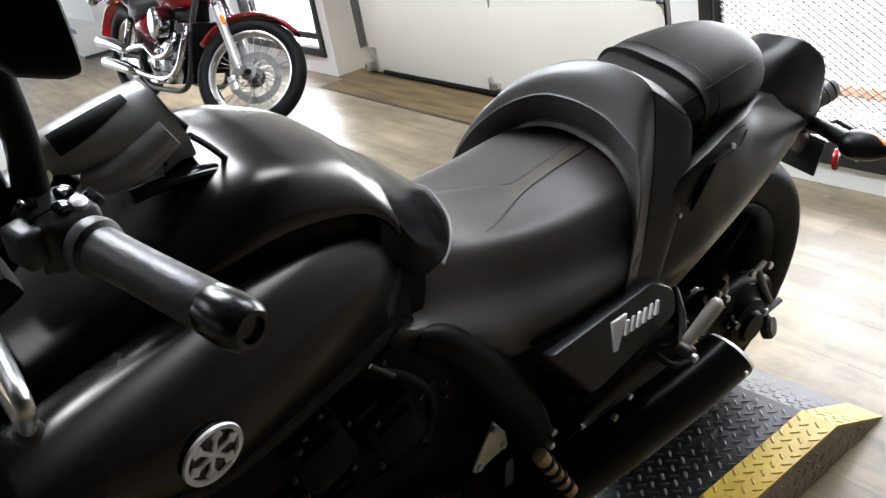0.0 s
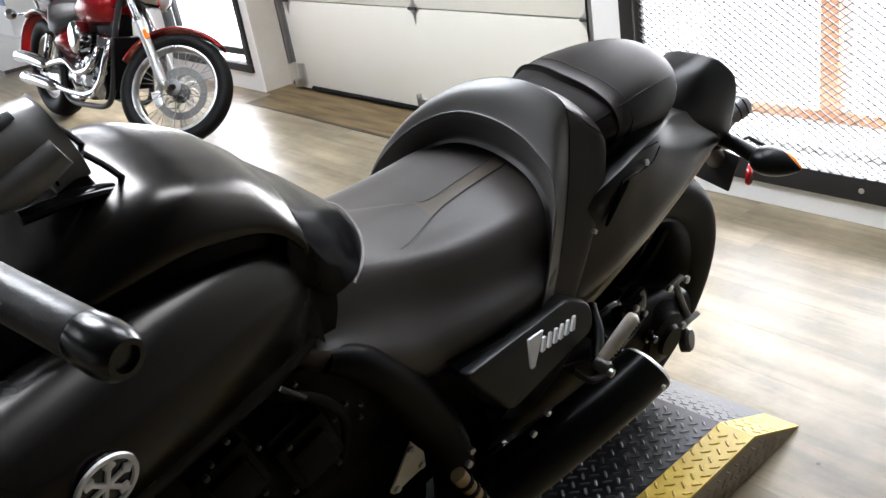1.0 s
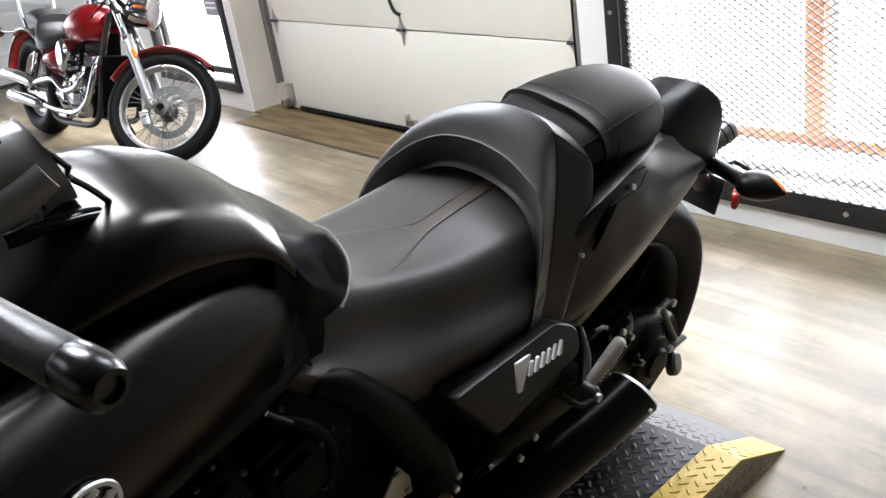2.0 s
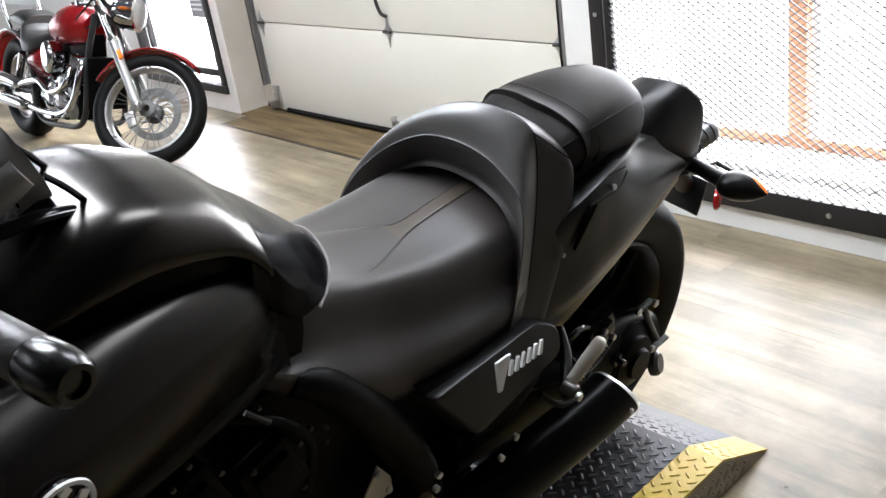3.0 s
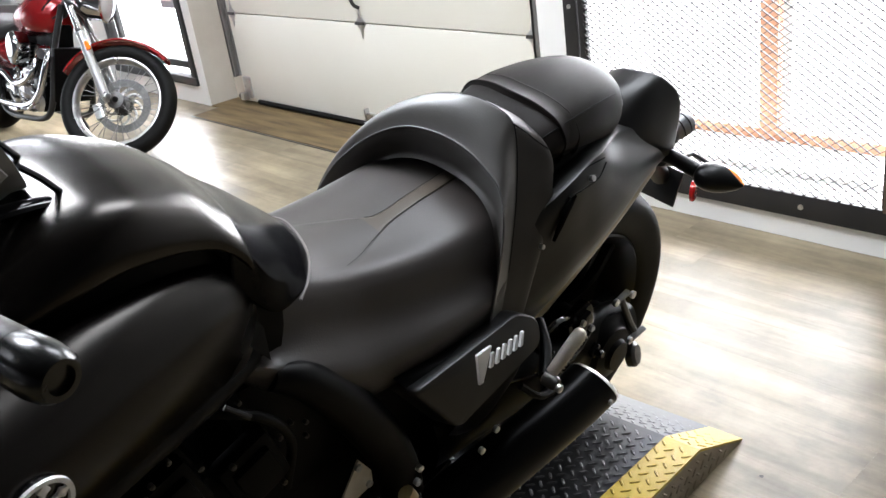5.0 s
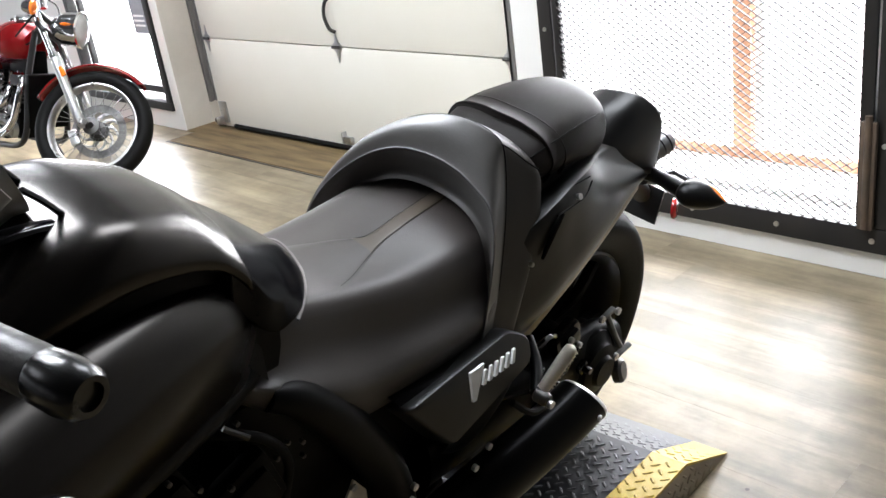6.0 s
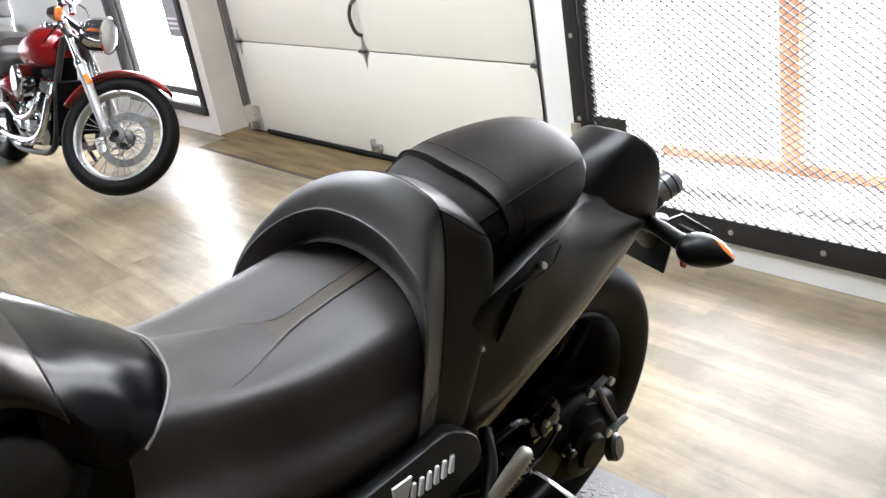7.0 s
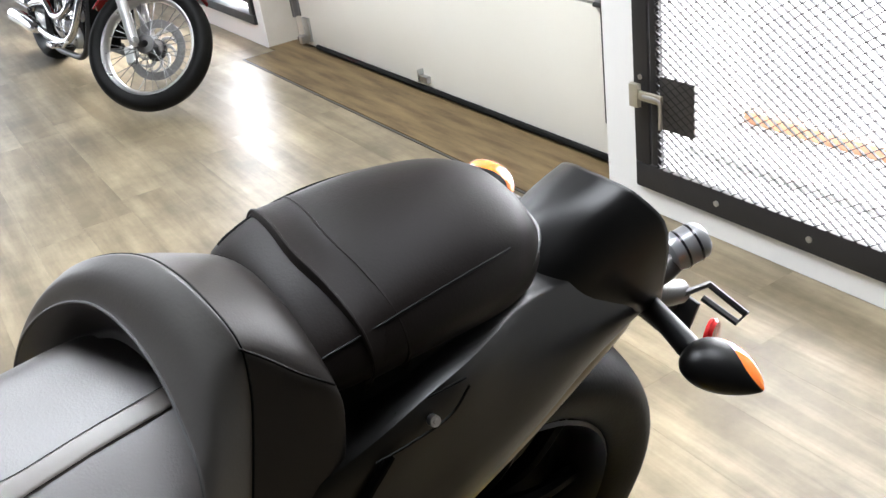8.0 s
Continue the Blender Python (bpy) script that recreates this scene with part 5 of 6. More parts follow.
for s in (1, -1):
    part("reflector", lathe([(0, 0.006), (0.02, 0.005), (0.024, 0), (0.022, -0.006), (0, -0.006)], 20, pose(s * 0.085, 0.25, 0.53, 0, 80 * s, 20)), RED_LENS, lp, "round red side reflector")
TLM = pose(0.045, 0.195, 0.692, -70, 0, -14)
tl = part("tail_lamp", lathe([(0, 0.024), (0.018, 0.023), (0.024, 0.017), (0.0252, 0.008), (0.0255, -0.016), (0.022, -0.026), (0.012, -0.03)], 28, TLM), material("lamp_grey", (0.25, 0.255, 0.26), 0.3, 0.4, (0.2, 0.2, 0.21), 20), mc, "grey round tail lamp housing")
for k in range(2):
    part("groove", lathe([(0.0258, 0.0016), (0.0262, 0), (0.0258, -0.0016)], 28, TLM @ pose(0, 0, 0.006 - k * 0.018)), GLOSS, tl)
part("lamp_stem", joined(tube([(0.04, 0.12, 0.66), (0.045, 0.16, 0.665), (0.045, 0.185, 0.685)], 0.014, 10, 10), tube([(0.05, 0.13, 0.64), (0.052, 0.16, 0.63), (0.05, 0.195, 0.615)], 0.017, 12, 10)), DARKSTEEL, tl, "dark metal lamp stem")

# seat pattern: a smooth centre stripe that opens into a wedge towards the tank
seat_rows = np.array([spline(shifted(mirrored(s), SEAT_X), 45) for s in secs])
seat_rows = np.array([spline(seat_rows[:, j], 80) for j in range(45)]).transpose(1, 0, 2)


def seat_top(x, y):
    """The height of the seat's upper side at a place."""
    ys = seat_rows[:, 0, 1]
    i = min(max(int(np.searchsorted(ys, y)), 1), len(ys) - 1)
    f = (y - ys[i - 1]) / (ys[i] - ys[i - 1])
    row = seat_rows[i - 1] * (1 - f) + seat_rows[i] * f
    xs, zs = row[12:33, 0], row[12:33, 2]
    o = np.argsort(xs)
    return float(np.interp(x, xs[o], zs[o]))


STRIPE = ((-0.43, -0.031, 0.000), (-0.54, -0.026, 0.003), (-0.59, -0.021, 0.008), (-0.615, -0.021, 0.014), (-0.65, -0.045, 0.030), (-0.70, -0.070, 0.055), (-0.735, -0.084, 0.068), (-0.80, -0.10, 0.072))
srows = []
for y in np.linspace(-0.43, -0.80, 56):
    lo, hi = (float(np.interp(-y, [-q[0] for q in STRIPE], [q[k] for q in STRIPE])) for k in (1, 2))
    edge = [-0.0012, 0.0010] + [0.0016] * 9 + [0.0010, -0.0012]
    srows.append([(x, y, seat_top(x, y) + e) for x, e in zip(np.linspace(lo, hi, 13), edge)])
part("seat_stripe", grid_bm(srows[:31]), material("seat_stripe_vinyl", (0.075, 0.06, 0.045), 0.38, 0, (0.062, 0.05, 0.038), 9, bump=0.05, bump_scale=300, spec=0.45), st, "smoother centre stripe of the seat")
part("seat_wedge", grid_bm(srows[30:]), SEAT, st, "wedge where the stripe opens towards the tank")
for s, n in ((1, 30), (-2, 45)):
    part("seam", tube([tuple(Vector(r[s]) + Vector((0, 0, 0.0004))) for r in srows[:n]], 0.0004, 6), RUBBER, st)

# front end
for s in (1, -1):
    part("fork_leg", tube([(s * 0.11, -1.38, 1.05), (s * 0.11, -1.50, 0.80), (s * 0.11, -1.79, 0.34)], (0.026, 0.028, 0.03), 16, 12), ENGINE, mc, "black fork leg")
part("triple_clamp", box(0.30, 0.07, 0.03, 0.01, pose(0, -1.37, 1.06, 25)), ENGINE, mc)
part("headlight_shell", loft([[(r * math.cos(t), y, 0.93 + r * 1.1 * math.sin(t)) for t in np.linspace(0, 2 * math.pi, 13)[:-1]] for y, r in ((-1.43, 0.06), (-1.50, 0.10), (-1.60, 0.11), (-1.63, 0.10))], 16, 28, True, True), PANEL, mc, "black headlight shell")
fw = part("front_wheel", lathe([(0.02, 0.06), (0.04, 0.05), (0.04, -0.05), (0.02, -0.06)], 24, closed=True), ENGINE, mc, "black front wheel", m=wheel_turn((0, -1.80, 0.315)))
part("tyre", lathe([tuple(p) for p in spline([(0.232, 0.04), (0.25, 0.055), (0.28, 0.062), (0.305, 0.045), (0.315, 0.0), (0.305, -0.045), (0.28, -0.062), (0.25, -0.055), (0.232, -0.04)], 28)], 56), RUBBER, fw)
for i in range(5):
    part("wheel_spoke", tube([(0.035, 0, 0), (0.235, 0, 0)], 0.014, 8), ENGINE, fw, m=pose(0, 0, 0, 0, 0, i * 72))
part("side_stand", tube([(0.14, -0.78, 0.20), (0.24, -0.84, 0.10), (0.30, -0.88, -0.058)], 0.013, 10), ENGINE, mc, "black side stand resting on the platform")
part("radiator", box(0.36, 0.05, 0.32, 0.01, pose(0, -1.36, 0.62, 10)), ENGINE, mc, "black radiator")
# ---------------------------------------------------------------- red cruiser (x to its front, y to its left)
rc = thing("motorcycle", pose(-5.063, -0.869, 0, -12, 0, 3.5), "red and chrome cruiser motorcycle with spoked wheels, parked by the window", "motorcycle")
AX_TOP, AX_LOW = Vector((0.40, 0, 0.86)), Vector((0.66, 0, 0.46))
STEER = Matrix.Translation(AX_TOP) @ Matrix.Rotation(radians(46), 4, (AX_TOP - AX_LOW).normalized()) @ Matrix.Translation(-AX_TOP)


def upright(x, z):
    """Turns a lathe's axis to the bike's y axis."""
    return pose(x, 0, z, -90, 0, 0)


SPOKE = material("spoke_steel", (0.22, 0.22, 0.22), 0.35, 0.7, (0.16, 0.16, 0.16), 20)
SADDLE = material("saddle_leather", (0.018, 0.0175, 0.017), 0.42, 0, (0.012, 0.0117, 0.0115), 9, bump=0.1, bump_scale=200, spec=0.45)


def spoked_wheel(name, m, r_out, wide, r_rim, label):
    w = part(name, lathe([(0.018, 0.055), (0.045, 0.05), (0.045, 0.038), (0.026, 0.03), (0.026, -0.03), (0.045, -0.038), (0.045, -0.05), (0.018, -0.055)], 28, closed=True), DARKSTEEL, rc, label, m=m)
    h = wide / 2
    d = r_out - r_rim
    prof = [(r_rim, h * 0.62), (r_rim + d * 0.25, h * 0.92), (r_rim + d * 0.55, h), (r_rim + d * 0.85, h * 0.72), (r_out, 0), (r_rim + d * 0.85, -h * 0.72), (r_rim + d * 0.55, -h), (r_rim + d * 0.25, -h * 0.92), (r_rim, -h * 0.62)]
    part("tyre", lathe([tuple(p) for p in spline(prof, 28)], 64), RUBBER, w, "black tyre")
    part("rim", lathe([(r_rim + 0.006, h * 0.66), (r_rim - 0.004, h * 0.68), (r_rim - 0.010, h * 0.6), (r_rim - 0.018, h * 0.3), (r_rim - 0.018, -h * 0.3), (r_rim - 0.010, -h * 0.6), (r_rim - 0.004, -h * 0.68), (r_rim + 0.006, -h * 0.66)], 64), ALU, w, "polished rim")
    spoke = None
    for i in range(36):
        side = 1 if i % 2 else -1
        lean = 24 if (i // 2) % 2 else -24
        if spoke is None:
            a = radians(lean)
            b = tube([(0.042 * math.cos(a), -0.042 * math.sin(a), 0.043), (r_rim - 0.022, 0, 0.006)], 0.0019, 5, caps=False)
            spoke = part("spoke", b, SPOKE, w)
            continue
        ob = new("spoke", spoke.data)
        ob.parent = w
        ob.matrix_local = pose(0, 0, 0, 0, 0, i * 10) @ Matrix.Diagonal((1, 1 if lean > 0 else -1, side, 1))
    return w


fwm = STEER @ upright(0.805, 0.312)
rfw = spoked_wheel("front_wheel", fwm, 0.312, 0.10, 0.236, "spoked chrome front wheel")
DISC = material("disc_steel", (0.22, 0.216, 0.21), 0.4, 0.6, (0.14, 0.138, 0.135), 60)
dk = part("brake_disc", lathe([(0.108, 0.0665), (0.148, 0.0665), (0.148, 0.0615), (0.108, 0.0615)], 48, closed=True), DISC, rfw, "drilled steel brake disc with swept bright arms")
for i in range(30):
    rr = (0.117, 0.128, 0.139)[i % 3]
    a = radians(i * 12)
    part("hole", lathe([(0, 0.0672), (0.0052, 0.0672)], 8, pose(rr * math.cos(a), rr * math.sin(a), 0)), RUBBER, dk)
for i in range(9):
    arm = [(r * math.cos(radians(i * 40 + q)), r * math.sin(radians(i * 40 + q)), 0.065) for r, q in ((0.048, 0), (0.068, 10), (0.09, 26), (0.112, 48))]
    part("carrier_arm", tube(arm, (0.009, 0.0085, 0.0065, 0.006), 8, 10, flat=0.5), ALU, dk, "bright swept arm")
part("carrier", lathe([(0.03, 0.070), (0.052, 0.070), (0.055, 0.064), (0.052, 0.058), (0.03, 0.058)], 32, closed=True), DARKSTEEL, dk)
part("caliper", box(0.09, 0.05, 0.045, 0.012, pose(-0.125, 0.055, 0.07, 0, 0, 60)), ALU, rfw, "grey brake caliper")


def steered(bm):
    bm.transform(STEER)
    return bm


for s in (-1, 1):
    up = part("fork_leg", steered(tube([(0.365, s * 0.1, 0.90), (0.56, s * 0.1, 0.62)], 0.0185, 16)), CHROME, rc, "chrome fork tube with bright alloy slider")
    part("slider", steered(tube([(0.555, s * 0.1, 0.628), (0.575, s * 0.1, 0.60), (0.76, s * 0.1, 0.33), (0.79, s * 0.1, 0.30)], (0.027, 0.026, 0.024, 0.02), 18, 20)), ALU, up, "bright alloy slider")
    part("seal", steered(tube([(0.545, s * 0.1, 0.643), (0.56, s * 0.1, 0.622)], 0.028, 16)), CHROME, up)
    bolt(up, tuple(STEER @ Vector((0.80, s * 0.122, 0.312))), 0.014, (90, 0, 36))
    part("fork_reflector", steered(box(0.025, 0.012, 0.055, 0.004, pose(0.628, s * 0.13, 0.555, 0, -35))), ORANGE, up, "orange side reflector")
rows = []
for a in np.linspace(52, 162, 26):
    c, sn = math.cos(radians(a)), math.sin(radians(a))
    w = 0.066 * (0.75 + 0.25 * math.sin(radians((a - 52) / 110 * 180)))
    rows.append([(0.805 + (0.328 + 0.02 * math.cos(t)) * c, w * math.sin(t), 0.312 + (0.325 + 0.022 * math.cos(t)) * sn) for t in np.linspace(-1.75, 1.75, 15)])
thick(part("front_fender", steered(grid_bm(rows)), REDPAINT, rc, "glossy red front fender"), 0.004)
part("triple_clamp", steered(joined(box(0.07, 0.26, 0.03, 0.01, pose(0.385, 0, 0.875, 0, 33)), box(0.07, 0.26, 0.03, 0.01, pose(0.45, 0, 0.78, 0, 33)))), PLASTIC, rc, "black fork clamps")
hl = part("headlight", steered(lathe([(0.02, -0.14), (0.06, -0.125), (0.088, -0.07), (0.095, 0.0), (0.099, 0.012), (0.092, 0.02)], 36, pose(0.60, 0, 0.83, 0, 86))), CHROME, rc, "round chrome headlight")
part("lens", steered(lathe([(0.092, 0.012), (0.07, 0.026), (0.035, 0.033), (0, 0.035)], 32, pose(0.60, 0, 0.83, 0, 86))), material("headlight_glass", (0.75, 0.76, 0.78), 0.12, 0.6, (0.6, 0.62, 0.65), 40), hl, "ribbed clear lens")
for s in (-1, 1):
    ts = part("turn_signal", steered(lathe([(0, -0.05), (0.025, -0.045), (0.037, -0.02), (0.04, 0.004)], 24, pose(0.42, s * 0.19, 0.85, 0, 88))), CHROME, rc, "round chrome turn signal with orange lens")
    part("lens", steered(lathe([(0.039, 0.004), (0.034, 0.016), (0.015, 0.022), (0, 0.023)], 24, pose(0.42, s * 0.19, 0.85, 0, 88))), ORANGE, ts, "orange lens")
    part("stem", steered(tube([(0.40, s * 0.1, 0.83), (0.41, s * 0.16, 0.84)], 0.008, 8)), CHROME, ts)
hbr = part("handlebar", steered(tube([(0.05, -0.40, 1.10), (0.14, -0.33, 1.10), (0.27, -0.20, 1.09), (0.32, -0.08, 1.0), (0.32, 0.08, 1.0), (0.27, 0.20, 1.09), (0.14, 0.33, 1.10), (0.05, 0.40, 1.10)], 0.012, 12, 50)), CHROME, rc, "chrome pullback handlebar")
for s in (-1, 1):
    part("grip", steered(tube([(0.05, s * 0.40, 1.10), (0.13, s * 0.335, 1.10)], 0.018, 12)), RUBBER, hbr)
    part("riser", steered(tube([(0.345, s * 0.06, 0.94), (0.32, s * 0.06, 1.0)], 0.018, 12)), CHROME, hbr)
    part("cable", steered(tube([(0.16, s * 0.31, 1.10), (0.33, s * 0.22, 1.02), (0.40, s * 0.12, 0.88), (0.30, s * 0.06, 0.72)], 0.005, 8, 24)), RUBBER, hbr)

# body
def tank_sec(x, w, zt, zb):
    return [(x, 0.0, zt), (x, w * 0.6, zt - 0.02), (x, w, zt - 0.45 * (zt - zb)), (x, w * 0.85, zb + 0.03), (x, w * 0.4, zb), (x, -w * 0.4, zb), (x, -w * 0.85, zb + 0.03), (x, -w, zt - 0.45 * (zt - zb)), (x, -w * 0.6, zt - 0.02)]


tkr = part("fuel_tank", loft([tank_sec(-0.19, 0.06, 0.765, 0.70), tank_sec(-0.15, 0.105, 0.81, 0.68), tank_sec(-0.02, 0.15, 0.875, 0.66), tank_sec(0.12, 0.155, 0.90, 0.67), tank_sec(0.23, 0.125, 0.885, 0.69), tank_sec(0.28, 0.07, 0.85, 0.73)], 32, 40, True, True), REDPAINT, rc, "glossy red teardrop fuel tank")
part("filler_cap", lathe([(0, 0.02), (0.028, 0.018), (0.032, 0.008), (0.032, -0.01)], 24, pose(0.03, 0, 0.89)), CHROME, tkr)
part("speedo", lathe([(0, 0.02), (0.05, 0.016), (0.058, 0.0), (0.055, -0.02)], 28, pose(0.16, 0, 0.905, 0, 10)), CHROME, tkr, "chrome speedometer pod")


def seat_sec(x, w, zt, zb):
    return [(x, 0, zt), (x, w * 0.55, zt - 0.004), (x, w * 0.92, zt - 0.03), (x, w, zb + 0.03), (x, w * 0.8, zb), (x, -w * 0.8, zb), (x, -w, zb + 0.03), (x, -w * 0.92, zt - 0.03), (x, -w * 0.55, zt - 0.004)]


part("seat", loft([seat_sec(-0.15, 0.09, 0.76, 0.69), seat_sec(-0.24, 0.13, 0.735, 0.64), seat_sec(-0.34, 0.165, 0.72, 0.61), seat_sec(-0.43, 0.17, 0.735, 0.62), seat_sec(-0.50, 0.14, 0.80, 0.68)], 26, 40, True, True), SADDLE, rc, "black leather rider saddle")
part("pillion_seat", loft([seat_sec(-0.48, 0.11, 0.825, 0.74), seat_sec(-0.56, 0.12, 0.855, 0.76), seat_sec(-0.70, 0.115, 0.855, 0.78), seat_sec(-0.80, 0.085, 0.835, 0.79), seat_sec(-0.83, 0.03, 0.815, 0.795)], 22, 40, True, True), SADDLE, rc, "black leather pillion pad")
rows = []
for a in np.linspace(20, 172, 26):
    c, sn = math.cos(radians(a)), math.sin(radians(a))
    rows.append([(-0.805 + (0.385 + 0.03 * math.cos(t)) * c, 0.108 * math.sin(t), 0.345 + (0.37 + 0.03 * math.cos(t)) * sn) for t in np.linspace(-1.9, 1.9, 17)])
thick(part("rear_fender", grid_bm(rows), REDPAINT, rc, "glossy deep red rear fender"), 0.004)
for s in (-1, 1):
    part("fender_strut", tube([(-0.46, s * 0.12, 0.66), (-0.60, s * 0.125, 0.72), (-0.78, s * 0.125, 0.73), (-0.95, s * 0.12, 0.69)], 0.018, 12, 20, flat=0.6), CHROME, rc, "chrome fender strut")
    sig = part("turn_signal", lathe([(0, -0.05), (0.022, -0.045), (0.034, -0.02), (0.036, 0.004)], 20, pose(-0.99, s * 0.2, 0.66, 0, -90)), CHROME, rc, "chrome rear turn signal")
    part("lens", lathe([(0.035, 0.004), (0.03, 0.014), (0, 0.02)], 20, pose(-0.99, s * 0.2, 0.66, 0, -90)), ORANGE, sig)
    part("stem", tube([(-0.94, s * 0.11, 0.66), (-0.96, s * 0.19, 0.66)], 0.008, 8), CHROME, sig)
    part("side_cover", loft([[(-0.10, s * 0.115, 0.635), (-0.10, s * 0.15, 0.57), (-0.10, s * 0.125, 0.49)], [(-0.22, s * 0.12, 0.645), (-0.22, s * 0.185, 0.575), (-0.22, s * 0.13, 0.47)], [(-0.34, s * 0.115, 0.635), (-0.34, s * 0.175, 0.565), (-0.34, s * 0.125, 0.48)], [(-0.40, s * 0.11, 0.62), (-0.40, s * 0.14, 0.56), (-0.40, s * 0.12, 0.50)]], 14, 14), REDPAINT, rc, "glossy red side cover")
    part("shock", tube([(-0.52, s * 0.135, 0.60), (-0.66, s * 0.14, 0.36)], 0.022, 14), CHROME, rc, "chrome shock cover")
    part("frame_tube", tube([(0.36, s * 0.04, 0.80), (0.33, s * 0.09, 0.55), (0.28, s * 0.12, 0.22), (0.0, s * 0.13, 0.16), (-0.35, s * 0.13, 0.19), (-0.42, s * 0.12, 0.45), (-0.48, s * 0.11, 0.66)], 0.017, 12, 50), PLASTIC, rc, "black frame tube")
    part("swing_arm", tube([(-0.38, s * 0.10, 0.32), (-0.805, s * 0.12, 0.327)], 0.022, 12), PLASTIC, rc, "black swing arm")
part("frame_spine", tube([(0.36, 0, 0.86), (0.1, 0, 0.70), (-0.3, 0, 0.62), (-0.5, 0, 0.64)], 0.03, 12, 20), PLASTIC, rc, "black frame spine")
part("tail_lamp", lathe([(0, 0.03), (0.03, 0.026), (0.042, 0.0), (0.038, -0.02)], 24, pose(-1.14, 0, 0.55, 0, -80)), RED_LENS, rc, "red tail lamp")
bkr = part("backrest", box(0.05, 0.22, 0.13, 0.02, pose(-0.86, 0, 1.0, 0, -10)), SADDLE, rc, "black padded backrest on a chrome bar")
part("sissy_bar", tube([(-0.70, -0.12, 0.74), (-0.82, -0.11, 0.86), (-0.87, -0.10, 1.02), (-0.87, 0.10, 1.02), (-0.82, 0.11, 0.86), (-0.70, 0.12, 0.74)], 0.009, 10, 36), CHROME, bkr)

# engine: V twin with chrome covers
en = part("engine", joined(box(0.44, 0.20, 0.20, 0.03, pose(-0.05, 0, 0.34)), box(0.30, 0.16, 0.1, 0.02, pose(-0.24, 0, 0.27))), ENGINE, rc, "black V twin engine with polished covers")
for ang, cx in ((-35, 0.12), (35, -0.13)):
    base = pose(cx * 0.55, 0, 0.42, 0, -ang)
    for k in range(9):
        part("fin", box(0.16 - 0.002 * k, 0.17, 0.005, 0.001, base @ pose(0, 0, 0.03 + k * 0.014)), ENGINE if k % 2 else DARKSTEEL, en)
    part("cylinder", lathe([(0.062, 0.0), (0.062, 0.16)], 24, base), ENGINE, en)
    part("rocker_cover", box(0.13, 0.14, 0.06, 0.02, base @ pose(0, 0, 0.185)), CHROME, en, "chrome rocker cover")
part("crank_cover", lathe([(0, 0.05), (0.05, 0.05), (0.07, 0.04), (0.105, 0.032), (0.112, 0.015), (0.112, -0.03)], 36, pose(-0.02, -0.10, 0.36, 90)), CHROME, en, "round polished crankcase cover")
part("crank_cover", lathe([(0, 0.04), (0.04, 0.04), (0.06, 0.03), (0.08, 0.02), (0.084, -0.03)], 32, pose(-0.19, -0.10, 0.34, 90)), CHROME, en, "polished side cover")
for a in range(0, 360, 40):
    bolt(en, (-0.02 + 0.1 * math.cos(radians(a)), -0.136, 0.36 + 0.1 * math.sin(radians(a))), 0.007, (90, 0, 0), CHROME)
part("air_cleaner", loft([[(0.0 + 0.068 * f * math.cos(t), y, 0.60 + 0.095 * f * math.sin(t)) for t in np.linspace(0, 2 * math.pi, 13)[:-1]] for y, f in ((-0.11, 0.9), (-0.17, 1.0), (-0.195, 0.92), (-0.205, 0.6), (-0.205, 0.1))], 20, 32, True, True), CHROME, en, "oval chrome air cleaner cover")
for k, (px, pz, rad, deep) in enumerate(((0.10, 0.30, 0.055, 0.03), (-0.12, 0.45, 0.045, 0.03), (0.04, 0.47, 0.034, 0.04), (-0.26, 0.36, 0.05, 0.025), (0.16, 0.42, 0.03, 0.03))):
    cp = part("case_cover", lathe([(0, deep), (rad * 0.55, deep), (rad * 0.7, deep * 0.7), (rad * 0.95, deep * 0.55), (rad, deep * 0.2), (rad, -0.02)], 24, pose(px, -0.11, pz, 90)), CHROME if k % 2 else ALU, en, "polished engine cover")
    for a in range(0, 360, 72):
        bolt(cp, (px + rad * 0.85 * math.cos(radians(a)), -0.118 - deep * 0.5, pz + rad * 0.85 * math.sin(radians(a))), 0.005, (90, 0, 0), DARKSTEEL)
for k in range(4):
    part("push_rod", tube([(0.02 - 0.03 * (k % 2) + 0.05 * (k // 2), -0.10, 0.40), (0.10 - 0.22 * (k // 2) + 0.02 * (k % 2), -0.085, 0.62)], 0.008, 8), CHROME, en)
part("horn_cover", lathe([(0, 0.03), (0.03, 0.026), (0.042, 0.008), (0.042, -0.02)], 24, pose(0.21, -0.10, 0.58, 90, 0, 25)), CHROME, en, "round chrome cover")
for pts in ([(0.20, -0.07, 0.56), (0.29, -0.10, 0.55), (0.31, -0.14, 0.46), (0.27, -0.17, 0.32), (0.14, -0.185, 0.245), (-0.10, -0.19, 0.235), (-0.34, -0.19, 0.25)],
            [(0.12, -0.07, 0.50), (0.18, -0.13, 0.50), (0.19, -0.17, 0.42), (0.10, -0.185, 0.37), (-0.02, -0.19, 0.36), (-0.15, -0.19, 0.41), (-0.28, -0.195, 0.40), (-0.42, -0.20, 0.375)]):
    part("exhaust_pipe", tube(pts, 0.019, 14, 50), CHROME, rc, "polished chrome exhaust pipe")
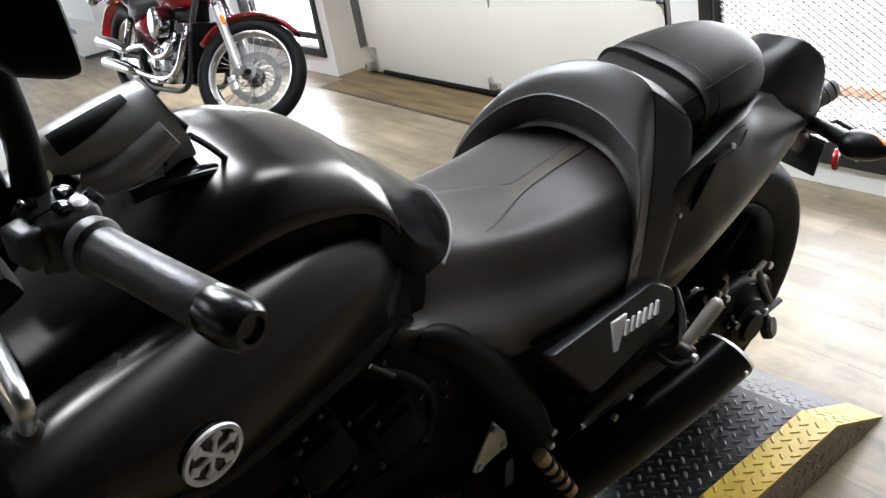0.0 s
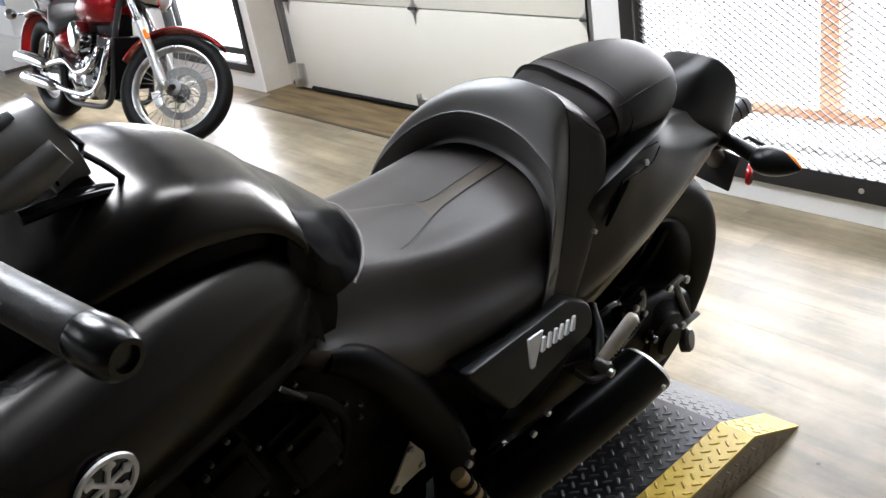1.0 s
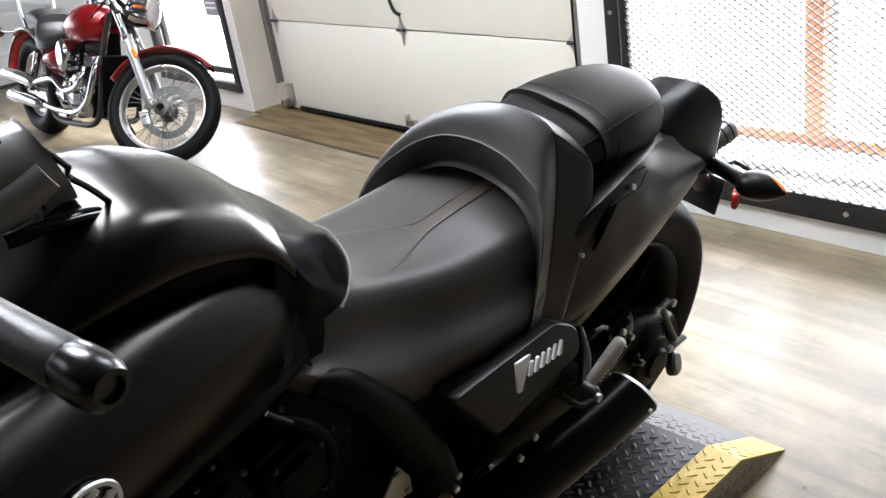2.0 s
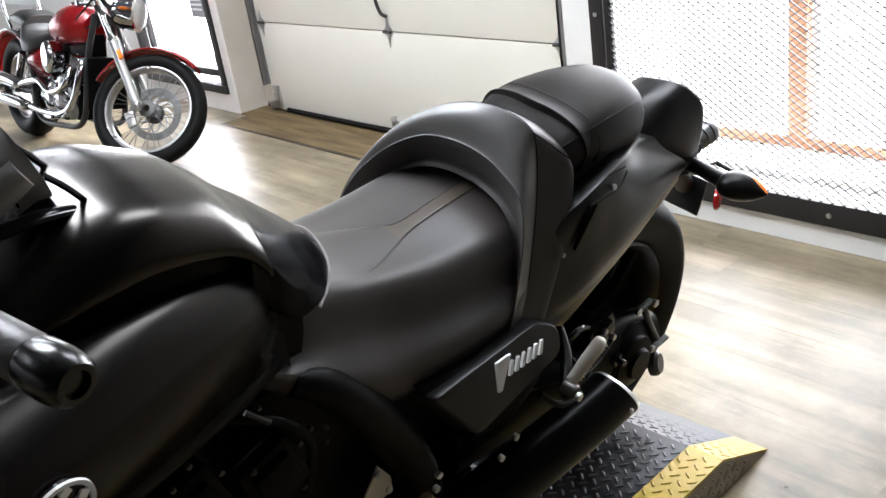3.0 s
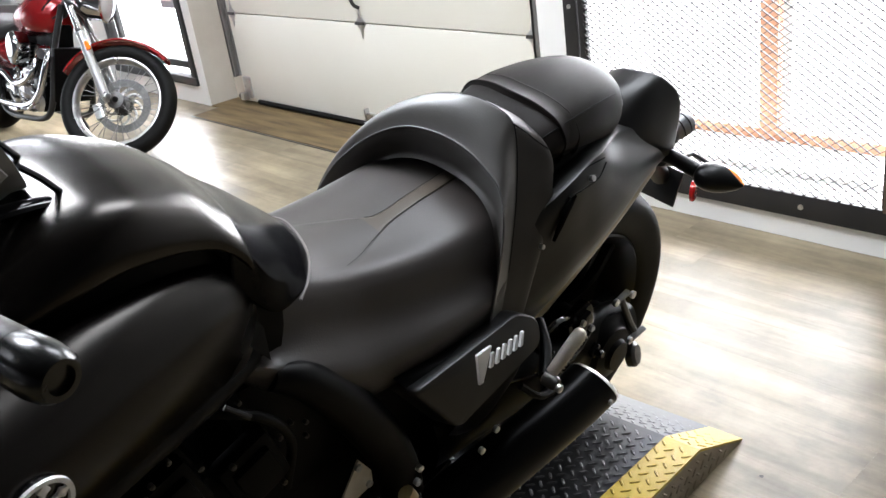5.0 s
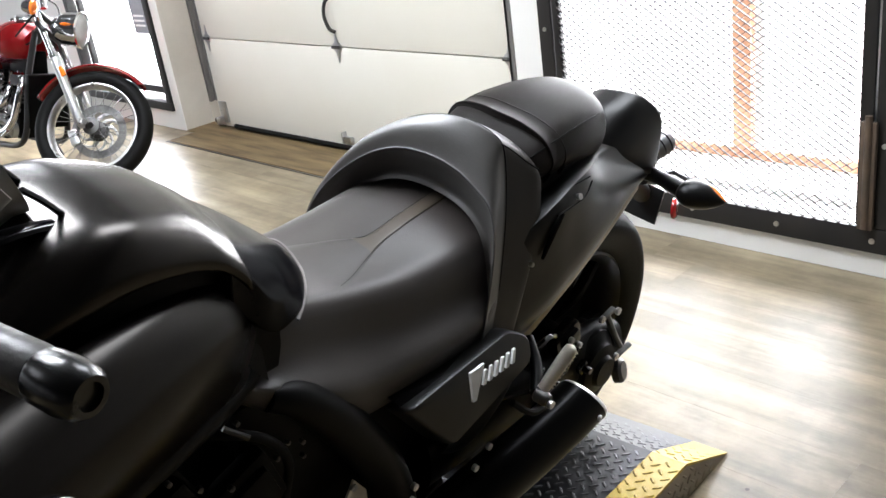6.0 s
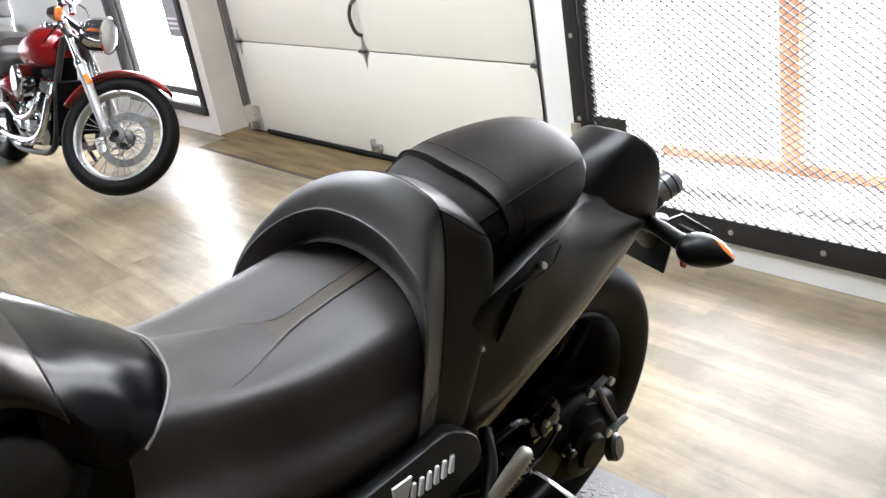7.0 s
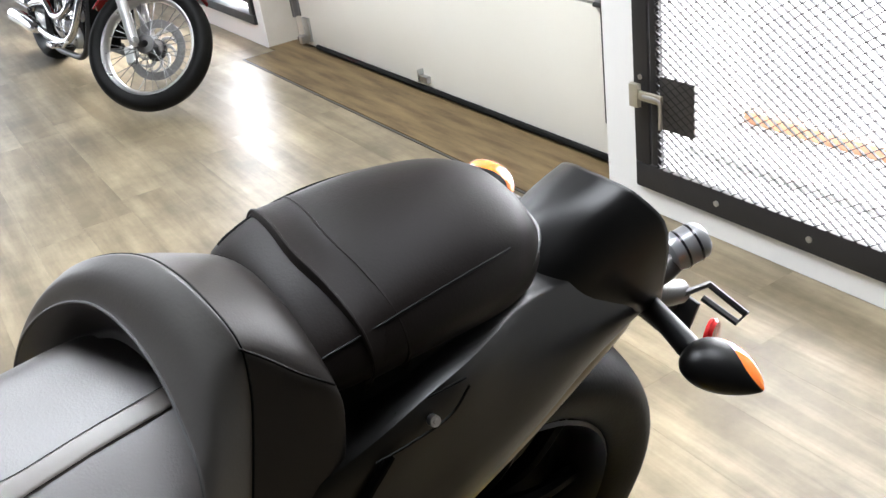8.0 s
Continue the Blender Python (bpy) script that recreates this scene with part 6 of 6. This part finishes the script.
for z0, z1, x0 in ((0.25, 0.27, -0.34), (0.375, 0.40, -0.42)):
    mfl = part("muffler", tube([(x0, -0.195, z0), (x0 - 0.06, -0.20, z0 + 0.003), (x0 - 0.25, -0.205, z1 - 0.004), (x0 - 0.46, -0.21, z1), (x0 - 0.48, -0.21, z1)], (0.024, 0.036, 0.040, 0.040, 0.036), 24, 24), CHROME, rc, "long chrome muffler")
    part("bore", tube([(x0 - 0.44, -0.21, z1), (x0 - 0.4825, -0.21, z1)], 0.026, 18), GLOSS, mfl)
part("foot_board", joined(box(0.11, 0.05, 0.02, 0.006, pose(0.12, -0.24, 0.23)), tube([(0.1, -0.12, 0.22), (0.12, -0.23, 0.225)], 0.01, 8)), CHROME, rc, "chrome foot peg")
part("brake_pedal", tube([(0.05, -0.2, 0.22), (0.2, -0.215, 0.23), (0.3, -0.22, 0.27)], 0.008, 8, 12), CHROME, rc, "chrome brake pedal")
part("radiator_guard", box(0.04, 0.22, 0.30, 0.01, pose(0.335, 0, 0.42, 0, 8)), ENGINE, rc, "black engine guard panel")
part("battery_box", box(0.2, 0.2, 0.2, 0.02, pose(-0.36, 0, 0.5)), ENGINE, rc)
spoked_wheel("rear_wheel", upright(-0.805, 0.327), 0.327, 0.165, 0.20, "spoked chrome rear wheel")
part("side_stand", tube([(0.05, 0.13, 0.2), (-0.02, 0.2, 0.1), (-0.08, 0.255, 0.035)], 0.012, 10), PLASTIC, rc, "black side stand resting on the floor")

# plain black blocks added to close the bright gaps round the engine
part("engine_core", joined(box(0.50, 0.12, 0.30, 0.03, pose(0.0, 0.02, 0.46)), box(0.30, 0.10, 0.16, 0.03, pose(0.14, 0.0, 0.66)), box(0.34, 0.16, 0.22, 0.03, pose(-0.28, 0.0, 0.42))), ENGINE, rc, "black filler blocks under the tank")
LOW = ("fuel_tank", "seat", "pillion_seat", "rear_fender", "fender_strut", "side_cover", "shock", "backrest", "engine", "engine_core", "frame_spine")
for ob in rc.children:
    if ob.name.split(".")[0] in LOW:
        ob.location.z -= 0.045

# ---------------------------------------------------------------- floor planks
PW, PL = 0.18, 1.22
pb = span(0, PL - 0.0003, 0, PW - 0.0003, -0.006, 0, 0.0)
plank_mesh = None
rng = random.Random(4)
for r in range(18):
    y = WALL - 0.002 - (r + 1) * PW
    x = -11.9 - rng.random() * PL
    while x < 2.4:
        if plank_mesh is None:
            first = part("plank", pb, PLANK, floor, smooth=False, m=pose(x, y, 0))
            plank_mesh = first.data
        else:
            ob = new("plank", plank_mesh)
            ob.parent = floor
            ob.matrix_local = pose(x, y, 0)
        x += PL
part("plank_rest", joined(span(WX0, WX1, Y1, WALL - 0.003 - 18 * PW, -0.006, -0.0005), span(2.3, WX1, WALL - 0.0035 - 18 * PW, WALL - 0.003, -0.0055, -0.0006)), PLANK, floor, smooth=False)
